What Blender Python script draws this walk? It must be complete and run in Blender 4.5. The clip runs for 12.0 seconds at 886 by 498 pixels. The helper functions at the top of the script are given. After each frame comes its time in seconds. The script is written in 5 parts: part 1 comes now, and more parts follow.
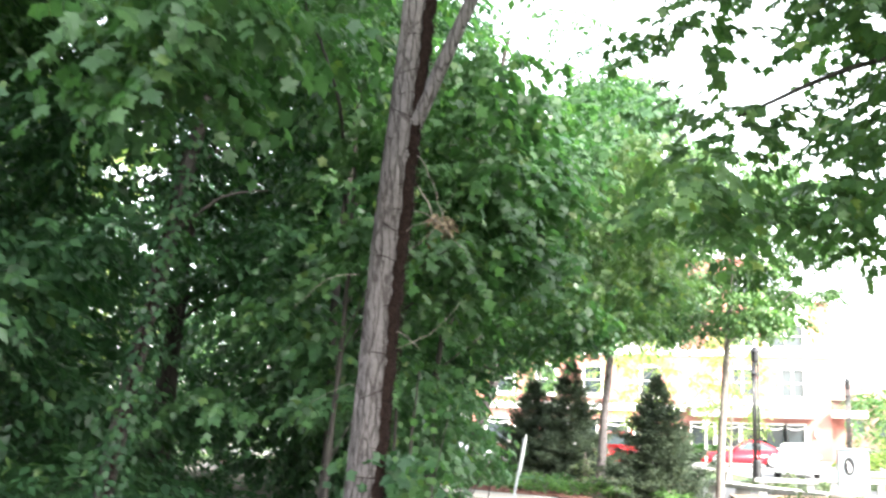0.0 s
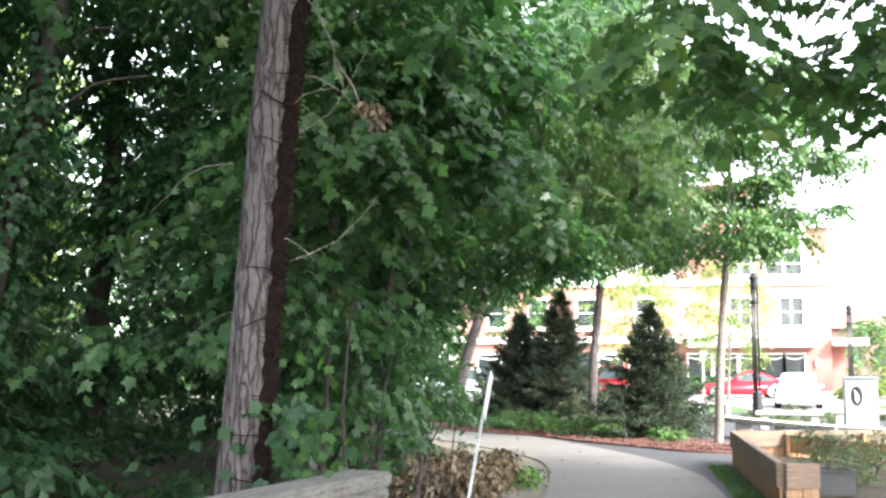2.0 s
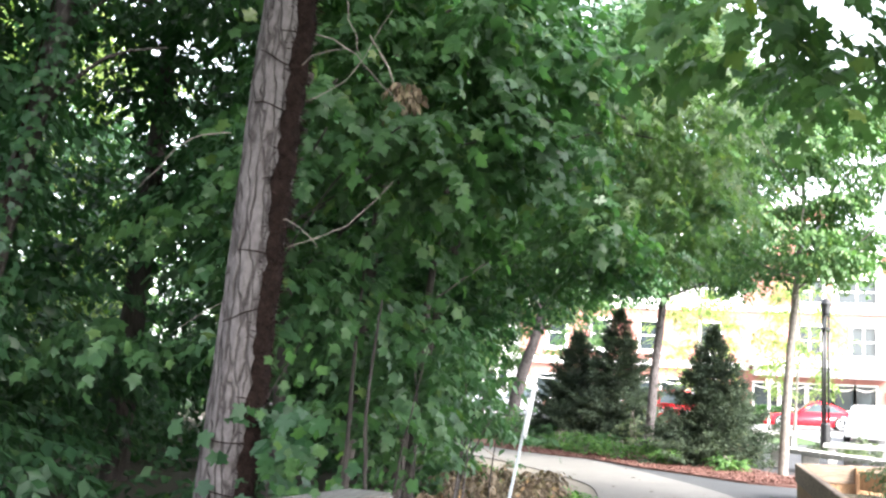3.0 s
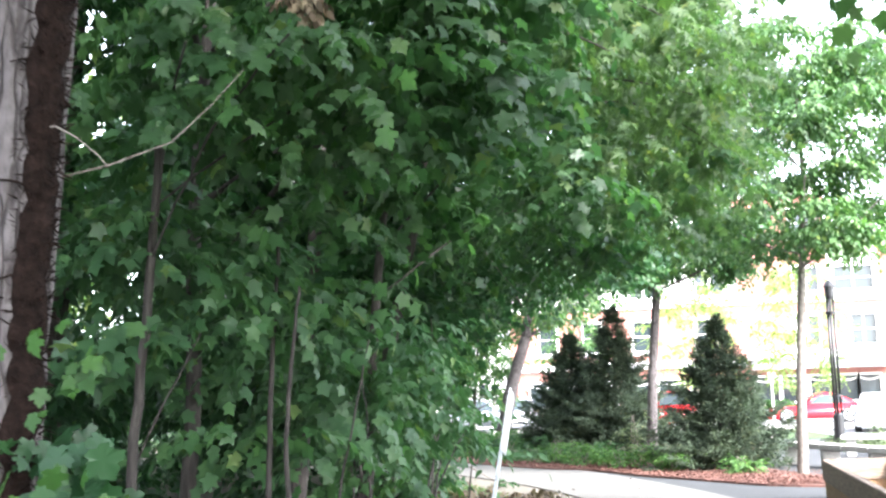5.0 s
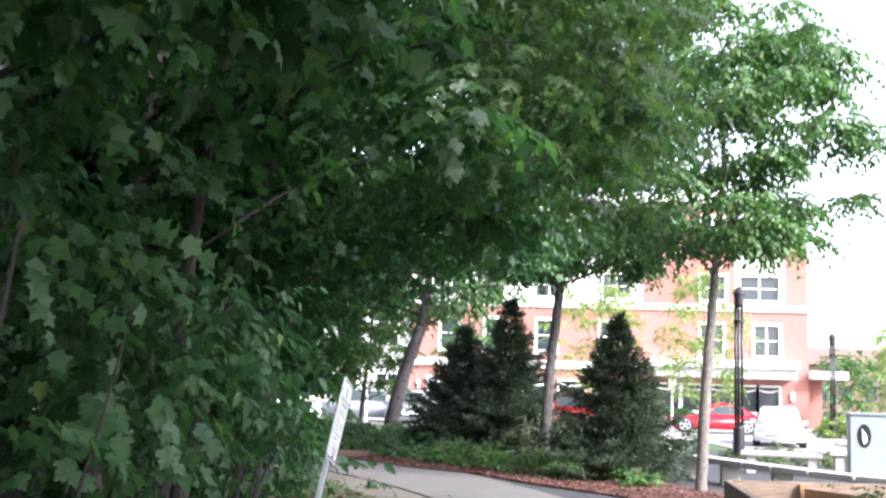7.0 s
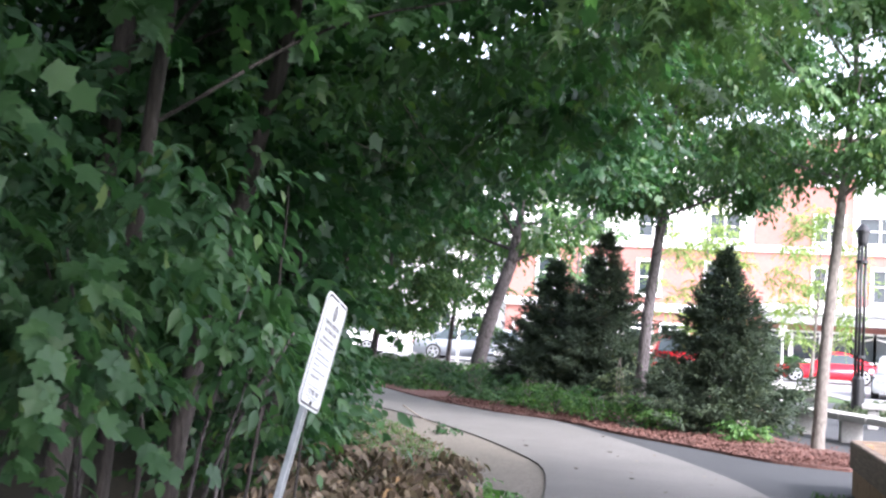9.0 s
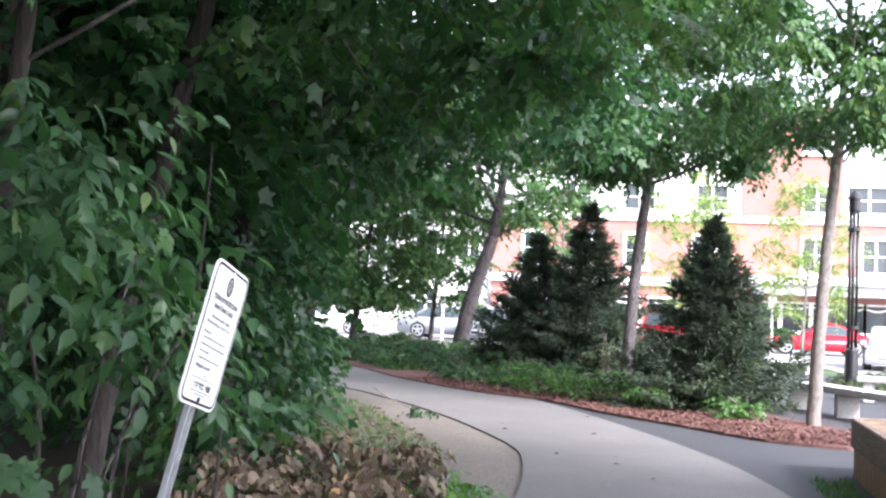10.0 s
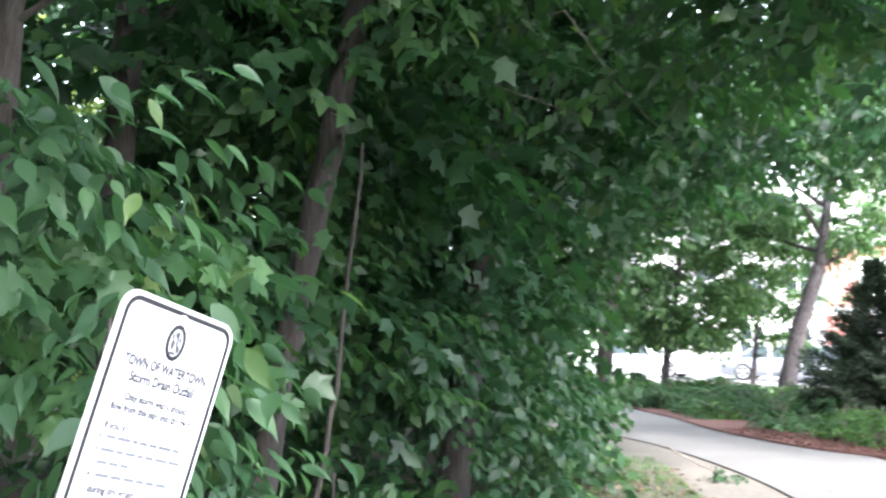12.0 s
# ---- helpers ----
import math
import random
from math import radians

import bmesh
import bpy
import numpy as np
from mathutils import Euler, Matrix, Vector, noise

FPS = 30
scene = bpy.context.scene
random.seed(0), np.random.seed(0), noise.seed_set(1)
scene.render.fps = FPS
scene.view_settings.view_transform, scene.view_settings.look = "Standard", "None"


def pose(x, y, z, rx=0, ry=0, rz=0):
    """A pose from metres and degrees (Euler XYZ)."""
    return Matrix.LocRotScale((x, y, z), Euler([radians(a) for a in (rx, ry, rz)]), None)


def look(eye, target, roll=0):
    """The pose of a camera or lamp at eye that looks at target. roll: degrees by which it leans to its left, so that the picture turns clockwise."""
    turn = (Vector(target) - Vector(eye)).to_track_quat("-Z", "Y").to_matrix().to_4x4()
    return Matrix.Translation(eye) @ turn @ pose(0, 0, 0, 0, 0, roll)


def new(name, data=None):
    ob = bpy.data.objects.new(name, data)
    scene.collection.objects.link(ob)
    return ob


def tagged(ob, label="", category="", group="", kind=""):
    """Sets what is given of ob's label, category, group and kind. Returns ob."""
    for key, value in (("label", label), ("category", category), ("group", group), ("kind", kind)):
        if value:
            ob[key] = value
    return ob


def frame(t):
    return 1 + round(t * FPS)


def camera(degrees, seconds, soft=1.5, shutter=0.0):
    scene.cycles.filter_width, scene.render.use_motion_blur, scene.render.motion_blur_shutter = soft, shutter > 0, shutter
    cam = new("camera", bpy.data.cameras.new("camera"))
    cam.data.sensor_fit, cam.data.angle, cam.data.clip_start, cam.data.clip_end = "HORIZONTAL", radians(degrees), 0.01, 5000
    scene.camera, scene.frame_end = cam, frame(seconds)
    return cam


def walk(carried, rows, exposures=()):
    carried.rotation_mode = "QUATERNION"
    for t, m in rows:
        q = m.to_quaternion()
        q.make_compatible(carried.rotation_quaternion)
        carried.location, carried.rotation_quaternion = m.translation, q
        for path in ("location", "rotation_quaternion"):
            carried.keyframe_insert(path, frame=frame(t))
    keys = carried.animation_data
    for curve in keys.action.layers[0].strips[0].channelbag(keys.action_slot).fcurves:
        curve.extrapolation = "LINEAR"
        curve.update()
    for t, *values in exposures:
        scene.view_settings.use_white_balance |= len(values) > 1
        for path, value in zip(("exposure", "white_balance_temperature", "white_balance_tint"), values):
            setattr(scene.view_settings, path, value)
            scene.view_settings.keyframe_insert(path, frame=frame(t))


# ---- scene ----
cam = camera(44.0, 12.0, soft=2.3, shutter=0.4)
PATH = [
    (0, (1.09, -4.309, 1.666), (0.764, -2.362, 1.982), 1.5),
    (0.5, (1.107, -3.644, 1.672), (0.847, -1.682, 1.959), 2.7),
    (1, (1.201, -3.093, 1.652), (0.952, -1.125, 1.908), 0.5),
    (1.5, (1.239, -2.683, 1.616), (0.871, -0.729, 1.832), 3.0),
    (2, (1.242, -2.147, 1.657), (0.923, -0.184, 1.864), -0.0),
    (2.5, (1.342, -1.733, 1.645), (0.958, 0.217, 1.864), -0.4),
    (3, (1.318, -1.303, 1.614), (0.881, 0.634, 1.848), 2.5),
    (3.5, (1.361, -0.798, 1.567), (0.986, 1.15, 1.825), -0.4),
    (3.7, (1.399, -0.629, 1.602), (1.033, 1.319, 1.873), -0.6),
    (5.3, (1.139, 1.057, 1.513), (0.722, 2.994, 1.782), -1.7),
    (5.5, (1.127, 1.247, 1.536), (0.733, 3.186, 1.827), -1.1),
    (6, (1.227, 1.848, 1.535), (0.959, 3.808, 1.825), -1.0),
    (6.5, (1.263, 2.337, 1.561), (1.02, 4.304, 1.831), 1.7),
    (7, (1.272, 2.744, 1.537), (1.013, 4.711, 1.789), 1.9),
    (7.5, (1.302, 3.321, 1.549), (0.979, 5.285, 1.743), -0.3),
    (7.7, (1.332, 3.473, 1.536), (0.968, 5.432, 1.71), 1.3),
    (9.3, (1.321, 5.034, 1.475), (0.875, 6.981, 1.594), 3.2),
    (9.5, (1.307, 5.252, 1.506), (0.894, 7.206, 1.607), 1.7),
    (10, (1.342, 5.615, 1.47), (0.922, 7.567, 1.569), 2.3),
    (10.5, (1.274, 6.103, 1.47), (0.725, 8.022, 1.584), 3.8),
    (11, (1.289, 6.49, 1.499), (0.646, 8.377, 1.663), -0.7),
    (11.5, (1.359, 6.984, 1.53), (0.563, 8.812, 1.687), 0.6),
    (12, (1.284, 7.462, 1.51), (0.315, 9.204, 1.67), 0.8),
]
EXPOSURES = [(0, 3.2, 6550, 9), (0.5, 2.65, 6500, 11), (1.0, 2.35, 6350, 15), (1.5, 2.67, 6400, 13), (2.5, 2.71, 6350, 12), (3.0, 2.92, 6350, 12), (3.7, 2.7, 6250, 11), (5.3, 3.24, 6050, 12), (5.6, 2.99, 6050, 12), (6.0, 2.29, 6050, 13), (6.5, 2.04, 6050, 15), (7.0, 2.06, 6000, 18), (7.7, 2.21, 5950, 19), (9.3, 2.24, 5900, 20), (10.5, 2.29, 5900, 21), (11.2, 2.85, 5900, 18), (12, 3.09, 5950, 15)]
walk(cam, [(t, look(e, a, r)) for t, e, a, r in PATH], EXPOSURES)

# ---- light: a bright hazy sky and a veiled high sun ----
world = bpy.data.worlds.new("sky")
scene.world = world
world.use_nodes = True
wn, wl = world.node_tree.nodes, world.node_tree.links
sky = wn.new("ShaderNodeTexSky")
sky.sky_type = "NISHITA"
sky.sun_disc = False
sky.sun_elevation = radians(36)
sky.sun_rotation = radians(127)
sky.air_density, sky.dust_density, sky.ozone_density = 1.0, 2.5, 0.6
veil = wn.new("ShaderNodeHueSaturation")
veil.inputs["Saturation"].default_value = 0.3
wl.new(sky.outputs["Color"], veil.inputs["Color"])
wl.new(veil.outputs["Color"], wn["Background"].inputs["Color"])
wn["Background"].inputs["Strength"].default_value = 0.2
sun_data = bpy.data.lights.new("sun", "SUN")
sun_data.energy, sun_data.angle, sun_data.color = 2.3, radians(9), (1.0, 0.95, 0.87)
sun = new("sun", sun_data)
sun.matrix_world = look((38.8, -29.2, 35.3), (0, 0, 0))


# ---- materials ----
def material(name):
    m = bpy.data.materials.new(name)
    m.use_nodes = True
    nt = m.node_tree
    return m, nt, nt.nodes["Principled BSDF"]


def ramp(nt, fac, stops):
    r = nt.nodes.new("ShaderNodeValToRGB")
    while len(r.color_ramp.elements) < len(stops):
        r.color_ramp.elements.new(0.5)
    for e, (p, c) in zip(r.color_ramp.elements, stops):
        e.position, e.color = p, (*c, 1)
    nt.links.new(fac, r.inputs["Fac"])
    return r.outputs["Color"]


def grain(nt, scale, detail=5, rough=0.6, stretch=(1, 1, 1), kind="Object"):
    tc, mp, n = nt.nodes.new("ShaderNodeTexCoord"), nt.nodes.new("ShaderNodeMapping"), nt.nodes.new("ShaderNodeTexNoise")
    mp.inputs["Scale"].default_value = stretch
    n.inputs["Scale"].default_value, n.inputs["Detail"].default_value, n.inputs["Roughness"].default_value = scale, detail, rough
    nt.links.new(tc.outputs[kind], mp.inputs["Vector"])
    nt.links.new(mp.outputs["Vector"], n.inputs["Vector"])
    return n.outputs["Fac"]


def mixed(nt, a, b, fac, how="MULTIPLY"):
    m = nt.nodes.new("ShaderNodeMix")
    m.data_type, m.blend_type = "RGBA", how
    m.inputs["Factor"].default_value = fac
    nt.links.new(a, m.inputs["A"])
    nt.links.new(b, m.inputs["B"])
    return m.outputs["Result"]


def bump(nt, bsdf, height, strength, distance):
    b = nt.nodes.new("ShaderNodeBump")
    b.inputs["Strength"].default_value, b.inputs["Distance"].default_value = strength, distance
    nt.links.new(height, b.inputs["Height"])
    nt.links.new(b.outputs["Normal"], bsdf.inputs["Normal"])


def rough_mat(name, stops, scale, big=0.6, rough=0.9, relief=0.5, depth=0.01, stretch=(1, 1, 1), metal=0.0):
    """Two scales of noise in colour, fine relief."""
    m, nt, p = material(name)
    fine = grain(nt, scale, 6, 0.65, stretch)
    broad = grain(nt, big, 4, 0.6)
    c = mixed(nt, ramp(nt, fine, stops), ramp(nt, broad, [(0.3, (0.72, 0.72, 0.72)), (0.7, (1, 1, 1))]), 0.8)
    nt.links.new(c, p.inputs["Base Color"])
    p.inputs["Roughness"].default_value, p.inputs["Metallic"].default_value = rough, metal
    bump(nt, p, fine, relief, depth)
    return m


def leaf_mat(name, dark, mid, light, gloss=0.42, through_light=0.42):
    """Leaves vary one by one; light passes partly through them."""
    m, nt, p = material(name)
    geo = nt.nodes.new("ShaderNodeNewGeometry")
    near_mid = lambda c: tuple(0.55 * a + 0.45 * b for a, b in zip(c, mid))
    lit = near_mid(light)
    col = ramp(nt, geo.outputs["Random Per Island"], [(0.0, near_mid(dark)), (0.5, mid), (0.94, lit), (1.0, (lit[0] * 1.5, lit[1] * 1.15, lit[2] * 0.85))])
    patch = ramp(nt, grain(nt, 0.7, 3, 0.6), [(0.3, (0.65, 0.7, 0.7)), (0.7, (1.12, 1.08, 0.95))])
    col = mixed(nt, col, patch, 0.8)
    twig = ramp(nt, grain(nt, 3.2, 2, 0.5), [(0.3, (0.72, 0.74, 0.78)), (0.7, (1.15, 1.12, 1.0))])
    col = mixed(nt, col, twig, 0.8)
    nt.links.new(col, p.inputs["Base Color"])
    p.inputs["Roughness"].default_value = gloss
    p.inputs["Specular IOR Level"].default_value = 0.43
    tr, mx = nt.nodes.new("ShaderNodeBsdfTranslucent"), nt.nodes.new("ShaderNodeMixShader")
    warm = nt.nodes.new("ShaderNodeMix")
    warm.data_type, warm.blend_type = "RGBA", "MULTIPLY"
    warm.inputs["Factor"].default_value = 1.0
    warm.inputs["B"].default_value = (1.25, 1.55, 0.85, 1)
    nt.links.new(col, warm.inputs["A"])
    nt.links.new(warm.outputs["Result"], tr.inputs["Color"])
    mx.inputs["Fac"].default_value = through_light
    nt.links.new(p.outputs["BSDF"], mx.inputs[1])
    nt.links.new(tr.outputs["BSDF"], mx.inputs[2])
    nt.links.new(mx.outputs["Shader"], nt.nodes["Material Output"].inputs["Surface"])
    return m


def plain(name, colour, rough=0.5, metal=0.0, vary=0.25, scale=8.0):
    m, nt, p = material(name)
    d = tuple(c * (1 - vary) for c in colour)
    nt.links.new(ramp(nt, grain(nt, scale, 5), [(0.3, d), (0.65, colour)]), p.inputs["Base Color"])
    p.inputs["Roughness"].default_value, p.inputs["Metallic"].default_value = rough, metal
    return m


ASPHALT_PALE = rough_mat("worn_asphalt", [(0.3, (0.106, 0.102, 0.096)), (0.55, (0.164, 0.157, 0.147)), (0.75, (0.237, 0.228, 0.214))], 90, 0.7, 0.9, 0.4, 0.004)
ASPHALT_DARK = rough_mat("dark_asphalt", [(0.3, (0.032, 0.034, 0.037)), (0.6, (0.052, 0.054, 0.058)), (0.8, (0.08, 0.08, 0.083))], 90, 0.4, 0.85, 0.4, 0.004)
LOT = rough_mat("lot_asphalt", [(0.3, (0.22, 0.22, 0.22)), (0.7, (0.32, 0.32, 0.32))], 30, 0.2, 0.9, 0.3, 0.004)
MULCH = rough_mat("red_mulch", [(0.3, (0.075, 0.034, 0.028)), (0.5, (0.17, 0.08, 0.063)), (0.75, (0.27, 0.14, 0.115))], 45, 1.2, 0.95, 1.0, 0.03)
DIRT = rough_mat("sandy_dirt", [(0.3, (0.12, 0.105, 0.085)), (0.55, (0.20, 0.18, 0.15)), (0.8, (0.29, 0.27, 0.235))], 30, 0.9, 0.95, 0.8, 0.02)
FOREST_FLOOR = rough_mat("leaf_litter_soil", [(0.3, (0.025, 0.02, 0.012)), (0.55, (0.06, 0.05, 0.028)), (0.8, (0.11, 0.09, 0.05))], 18, 0.5, 0.95, 1.0, 0.04)
GRASS_SOIL = rough_mat("turf", [(0.3, (0.03, 0.06, 0.015)), (0.55, (0.06, 0.12, 0.03)), (0.8, (0.11, 0.17, 0.05))], 40, 0.5, 0.9, 1.0, 0.03)
CONCRETE = rough_mat("concrete", [(0.3, (0.36, 0.35, 0.33)), (0.7, (0.52, 0.51, 0.48))], 30, 0.8, 0.85, 0.4, 0.004)
OLD_WOOD = rough_mat("weathered_timber", [(0.32, (0.06, 0.056, 0.05)), (0.46, (0.135, 0.13, 0.12)), (0.75, (0.235, 0.23, 0.215))], 6, 1.6, 0.9, 1.0, 0.012, (9, 0.7, 9))
CEDAR = rough_mat("cedar_boards", [(0.3, (0.20, 0.10, 0.05)), (0.5, (0.36, 0.21, 0.11)), (0.75, (0.48, 0.31, 0.18))], 10, 1.2, 0.7, 0.5, 0.004, (7, 7, 1))
CEDAR_GREY = rough_mat("silvered_cedar", [(0.3, (0.125, 0.085, 0.06)), (0.5, (0.215, 0.155, 0.112)), (0.75, (0.32, 0.25, 0.19))], 5, 1.2, 0.8, 0.5, 0.004, (0.8, 0.8, 12))
def plated_bark(name, stops):
    """Smooth grey plates between dark cracks that run up the trunk."""
    m, nt, p = material(name)
    tc, mp, v = nt.nodes.new("ShaderNodeTexCoord"), nt.nodes.new("ShaderNodeMapping"), nt.nodes.new("ShaderNodeTexVoronoi")
    warp = nt.nodes.new("ShaderNodeMix")
    warp.data_type, warp.blend_type = "RGBA", "LINEAR_LIGHT"
    warp.inputs["Factor"].default_value = 0.035
    n = nt.nodes.new("ShaderNodeTexNoise")
    n.inputs["Scale"].default_value, n.inputs["Detail"].default_value = 5.0, 4
    nt.links.new(tc.outputs["Object"], n.inputs["Vector"])
    nt.links.new(tc.outputs["Object"], warp.inputs["A"])
    nt.links.new(n.outputs["Color"], warp.inputs["B"])
    mp.inputs["Scale"].default_value = (21, 21, 2.6)
    nt.links.new(warp.outputs["Result"], mp.inputs["Vector"])
    v.feature = "DISTANCE_TO_EDGE"
    v.inputs["Scale"].default_value = 1.0
    nt.links.new(mp.outputs["Vector"], v.inputs["Vector"])
    fine = grain(nt, 22, 6, 0.65, (2, 2, 0.8))
    c = ramp(nt, fine, stops)
    crack = ramp(nt, v.outputs["Distance"], [(0.0, (0.12, 0.1, 0.1)), (0.045, (0.55, 0.52, 0.5)), (0.11, (1, 1, 1))])
    c = mixed(nt, mixed(nt, c, crack, 0.7), ramp(nt, grain(nt, 1.8, 4, 0.6), [(0.3, (0.62, 0.62, 0.64)), (0.7, (1, 1, 1))]), 0.8)
    nt.links.new(c, p.inputs["Base Color"])
    p.inputs["Roughness"].default_value, p.inputs["Specular IOR Level"].default_value = 0.95, 0.2
    bump(nt, p, crack, 0.8, 0.02)
    return m


BARK = plated_bark("furrowed_grey_bark", [(0.3, (0.082, 0.071, 0.072)), (0.5, (0.125, 0.112, 0.112)), (0.75, (0.175, 0.16, 0.158))])
BARK_DARK = rough_mat("dark_bark", [(0.3, (0.016, 0.013, 0.012)), (0.55, (0.045, 0.038, 0.034)), (0.8, (0.085, 0.073, 0.067))], 10, 1.5, 0.95, 1.0, 0.04, (3, 3, 0.6))
BARK_PALE = rough_mat("smooth_pale_bark", [(0.3, (0.095, 0.08, 0.07)), (0.55, (0.185, 0.165, 0.145)), (0.8, (0.28, 0.26, 0.23))], 12, 1.5, 0.9, 0.7, 0.015, (2, 2, 0.8))
VINE = rough_mat("hairy_vine", [(0.3, (0.006, 0.004, 0.0035)), (0.6, (0.022, 0.0135, 0.0115)), (0.85, (0.055, 0.034, 0.029))], 30, 2, 1.0, 1.0, 0.03)
VINE.node_tree.nodes["Principled BSDF"].inputs["Specular IOR Level"].default_value = 0.08
TWIG = rough_mat("grey_twig", [(0.3, (0.12, 0.10, 0.085)), (0.7, (0.27, 0.24, 0.21))], 20, 2, 0.9, 0.4, 0.004)

LEAF_MAPLE = leaf_mat("maple_leaves", (0.031, 0.078, 0.036), (0.057, 0.126, 0.054), (0.084, 0.166, 0.062), 0.42, 0.5)
# dark green of the ivy too; in the wood it stands in for shade
LEAF_DEEP = leaf_mat("dark_and_shade_toned_leaves", (0.020, 0.056, 0.031), (0.035, 0.090, 0.044), (0.058, 0.130, 0.054), 0.4)
LEAF_NEAR = leaf_mat("broad_pointed_leaves", (0.042, 0.105, 0.057), (0.068, 0.148, 0.078), (0.104, 0.2, 0.097), 0.42)
LEAF_STREET = leaf_mat("street_tree_leaves", (0.04, 0.10, 0.042), (0.075, 0.155, 0.056), (0.125, 0.215, 0.072), 0.45, 0.35)
LEAF_OAK = leaf_mat("dull_green_oak_leaves", (0.030, 0.080, 0.042), (0.055, 0.122, 0.055), (0.092, 0.168, 0.066), 0.5)
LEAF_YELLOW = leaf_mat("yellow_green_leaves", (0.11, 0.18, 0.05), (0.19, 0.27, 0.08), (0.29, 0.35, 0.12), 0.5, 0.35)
LEAF_IVY = leaf_mat("bright_ivy_leaves", (0.024, 0.07, 0.018), (0.040, 0.104, 0.025), (0.062, 0.142, 0.034), 0.5)
LEAF_HEDGE = leaf_mat("low_shrub_leaves", (0.045, 0.11, 0.035), (0.085, 0.185, 0.055), (0.14, 0.25, 0.075), 0.5)
LEAF_DEAD = leaf_mat("dead_brown_leaves", (0.05, 0.036, 0.028), (0.145, 0.105, 0.08), (0.36, 0.30, 0.235), 0.8, 0.15)
LEAF_BUSH = leaf_mat("drooping_bush_leaves", (0.039, 0.098, 0.047), (0.066, 0.144, 0.067), (0.10, 0.192, 0.082), 0.42)
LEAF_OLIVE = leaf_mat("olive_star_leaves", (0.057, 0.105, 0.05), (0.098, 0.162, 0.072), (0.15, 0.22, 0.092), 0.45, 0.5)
LEAF_DUSTY = leaf_mat("dusty_shrub_leaves", (0.06, 0.085, 0.055), (0.105, 0.135, 0.085), (0.16, 0.19, 0.12), 0.6)
NEEDLES = leaf_mat("spruce_needles", (0.034, 0.052, 0.038), (0.052, 0.077, 0.052), (0.074, 0.104, 0.066), 0.85, 0.2)

SIGN_WHITE = plain("sign_white", (0.82, 0.83, 0.84), 0.35, 0, 0.04)
SIGN_BLACK = plain("sign_black", (0.02, 0.02, 0.025), 0.45, 0, 0.1)
SIGN_GREY = plain("sign_lettering", (0.1, 0.1, 0.12), 0.5, 0, 0.1)
PRINT_PALE = plain("small_print", (0.2, 0.21, 0.24), 0.5, 0, 0.1)
STEEL = plain("galvanised_steel", (0.55, 0.56, 0.57), 0.4, 0.85, 0.3, 25)
BLACK_METAL = plain("black_painted_metal", (0.012, 0.012, 0.014), 0.4, 0, 0.3)
BRICK = rough_mat("red_brick", [(0.3, (0.33, 0.14, 0.115)), (0.6, (0.41, 0.18, 0.15)), (0.8, (0.46, 0.22, 0.185))], 6, 0.25, 0.9, 0.3, 0.01, (1, 1, 4))
TRIM = plain("white_trim", (0.78, 0.77, 0.74), 0.6, 0, 0.06, 2)
SIDING = rough_mat("white_siding", [(0.4, (0.70, 0.69, 0.66)), (0.6, (0.78, 0.77, 0.74))], 2, 0.3, 0.7, 0.1, 0.004, (1, 1, 12))
SOFFIT = plain("grey_canopy", (0.42, 0.42, 0.43), 0.6, 0, 0.1, 2)
FAR_BRICK = plain("far_brown_brick", (0.2, 0.12, 0.1), 0.9, 0, 0.25, 1)
GREY_WALL = plain("far_grey_wall", (0.46, 0.43, 0.42), 0.9, 0, 0.2, 1)
PAINT_RED = plain("red_car_paint", (0.55, 0.018, 0.03), 0.25, 0.1, 0.05)
PAINT_WHITE = plain("white_car_paint", (0.80, 0.80, 0.80), 0.25, 0, 0.03)
PAINT_SILVER = plain("silver_car_paint", (0.42, 0.44, 0.47), 0.28, 0.5, 0.05)
TYRE = plain("tyre_rubber", (0.02, 0.02, 0.02), 0.8)
RIM = plain("alloy_rim", (0.60, 0.61, 0.63), 0.3, 0.8, 0.1)
TAIL = plain("red_lamp_lens", (0.5, 0.02, 0.02), 0.2)
TUB_GREY = plain("dark_grey_plastic", (0.05, 0.052, 0.056), 0.55, 0, 0.15, 6)
BOX_GREY = plain("grey_painted_cabinet", (0.27, 0.30, 0.315), 0.5, 0, 0.12, 4)


def glass_mat(name, tint, rough=0.06):
    m, nt, p = material(name)
    p.inputs["Base Color"].default_value = (*tint, 1)
    p.inputs["Roughness"].default_value = rough
    p.inputs["Specular IOR Level"].default_value = 0.6
    return m


DARK_GLASS = glass_mat("dark_window_glass", (0.035, 0.045, 0.05))
# base colour lightened to stand in for sky reflected in the glass
PALE_GLASS = glass_mat("reflection_toned_car_glass", (0.24, 0.28, 0.275), 0.1)
CAR_GLASS = glass_mat("car_glass", (0.04, 0.055, 0.06), 0.12)


# ---- building helpers ----
def thing(name, at=(0, 0, 0), turn=0.0, label="", category="", group="", kind=""):
    ob = new(name)
    ob.matrix_world = pose(*at, 0, 0, turn)
    return tagged(ob, label, category, group, kind)


def finish(me, mat, smooth=False):
    me.materials.append(mat)
    if smooth:
        me.polygons.foreach_set("use_smooth", [True] * len(me.polygons))
    return me


def part(name, bm, mat, parent=None, label="", smooth=False):
    """Links a bmesh as one mesh object under a thing or a part."""
    me = bpy.data.meshes.new(name)
    bm.normal_update()
    bm.to_mesh(me)
    bm.free()
    finish(me, mat, smooth)
    ob = new(name, me)
    ob.parent = parent
    return tagged(ob, label)


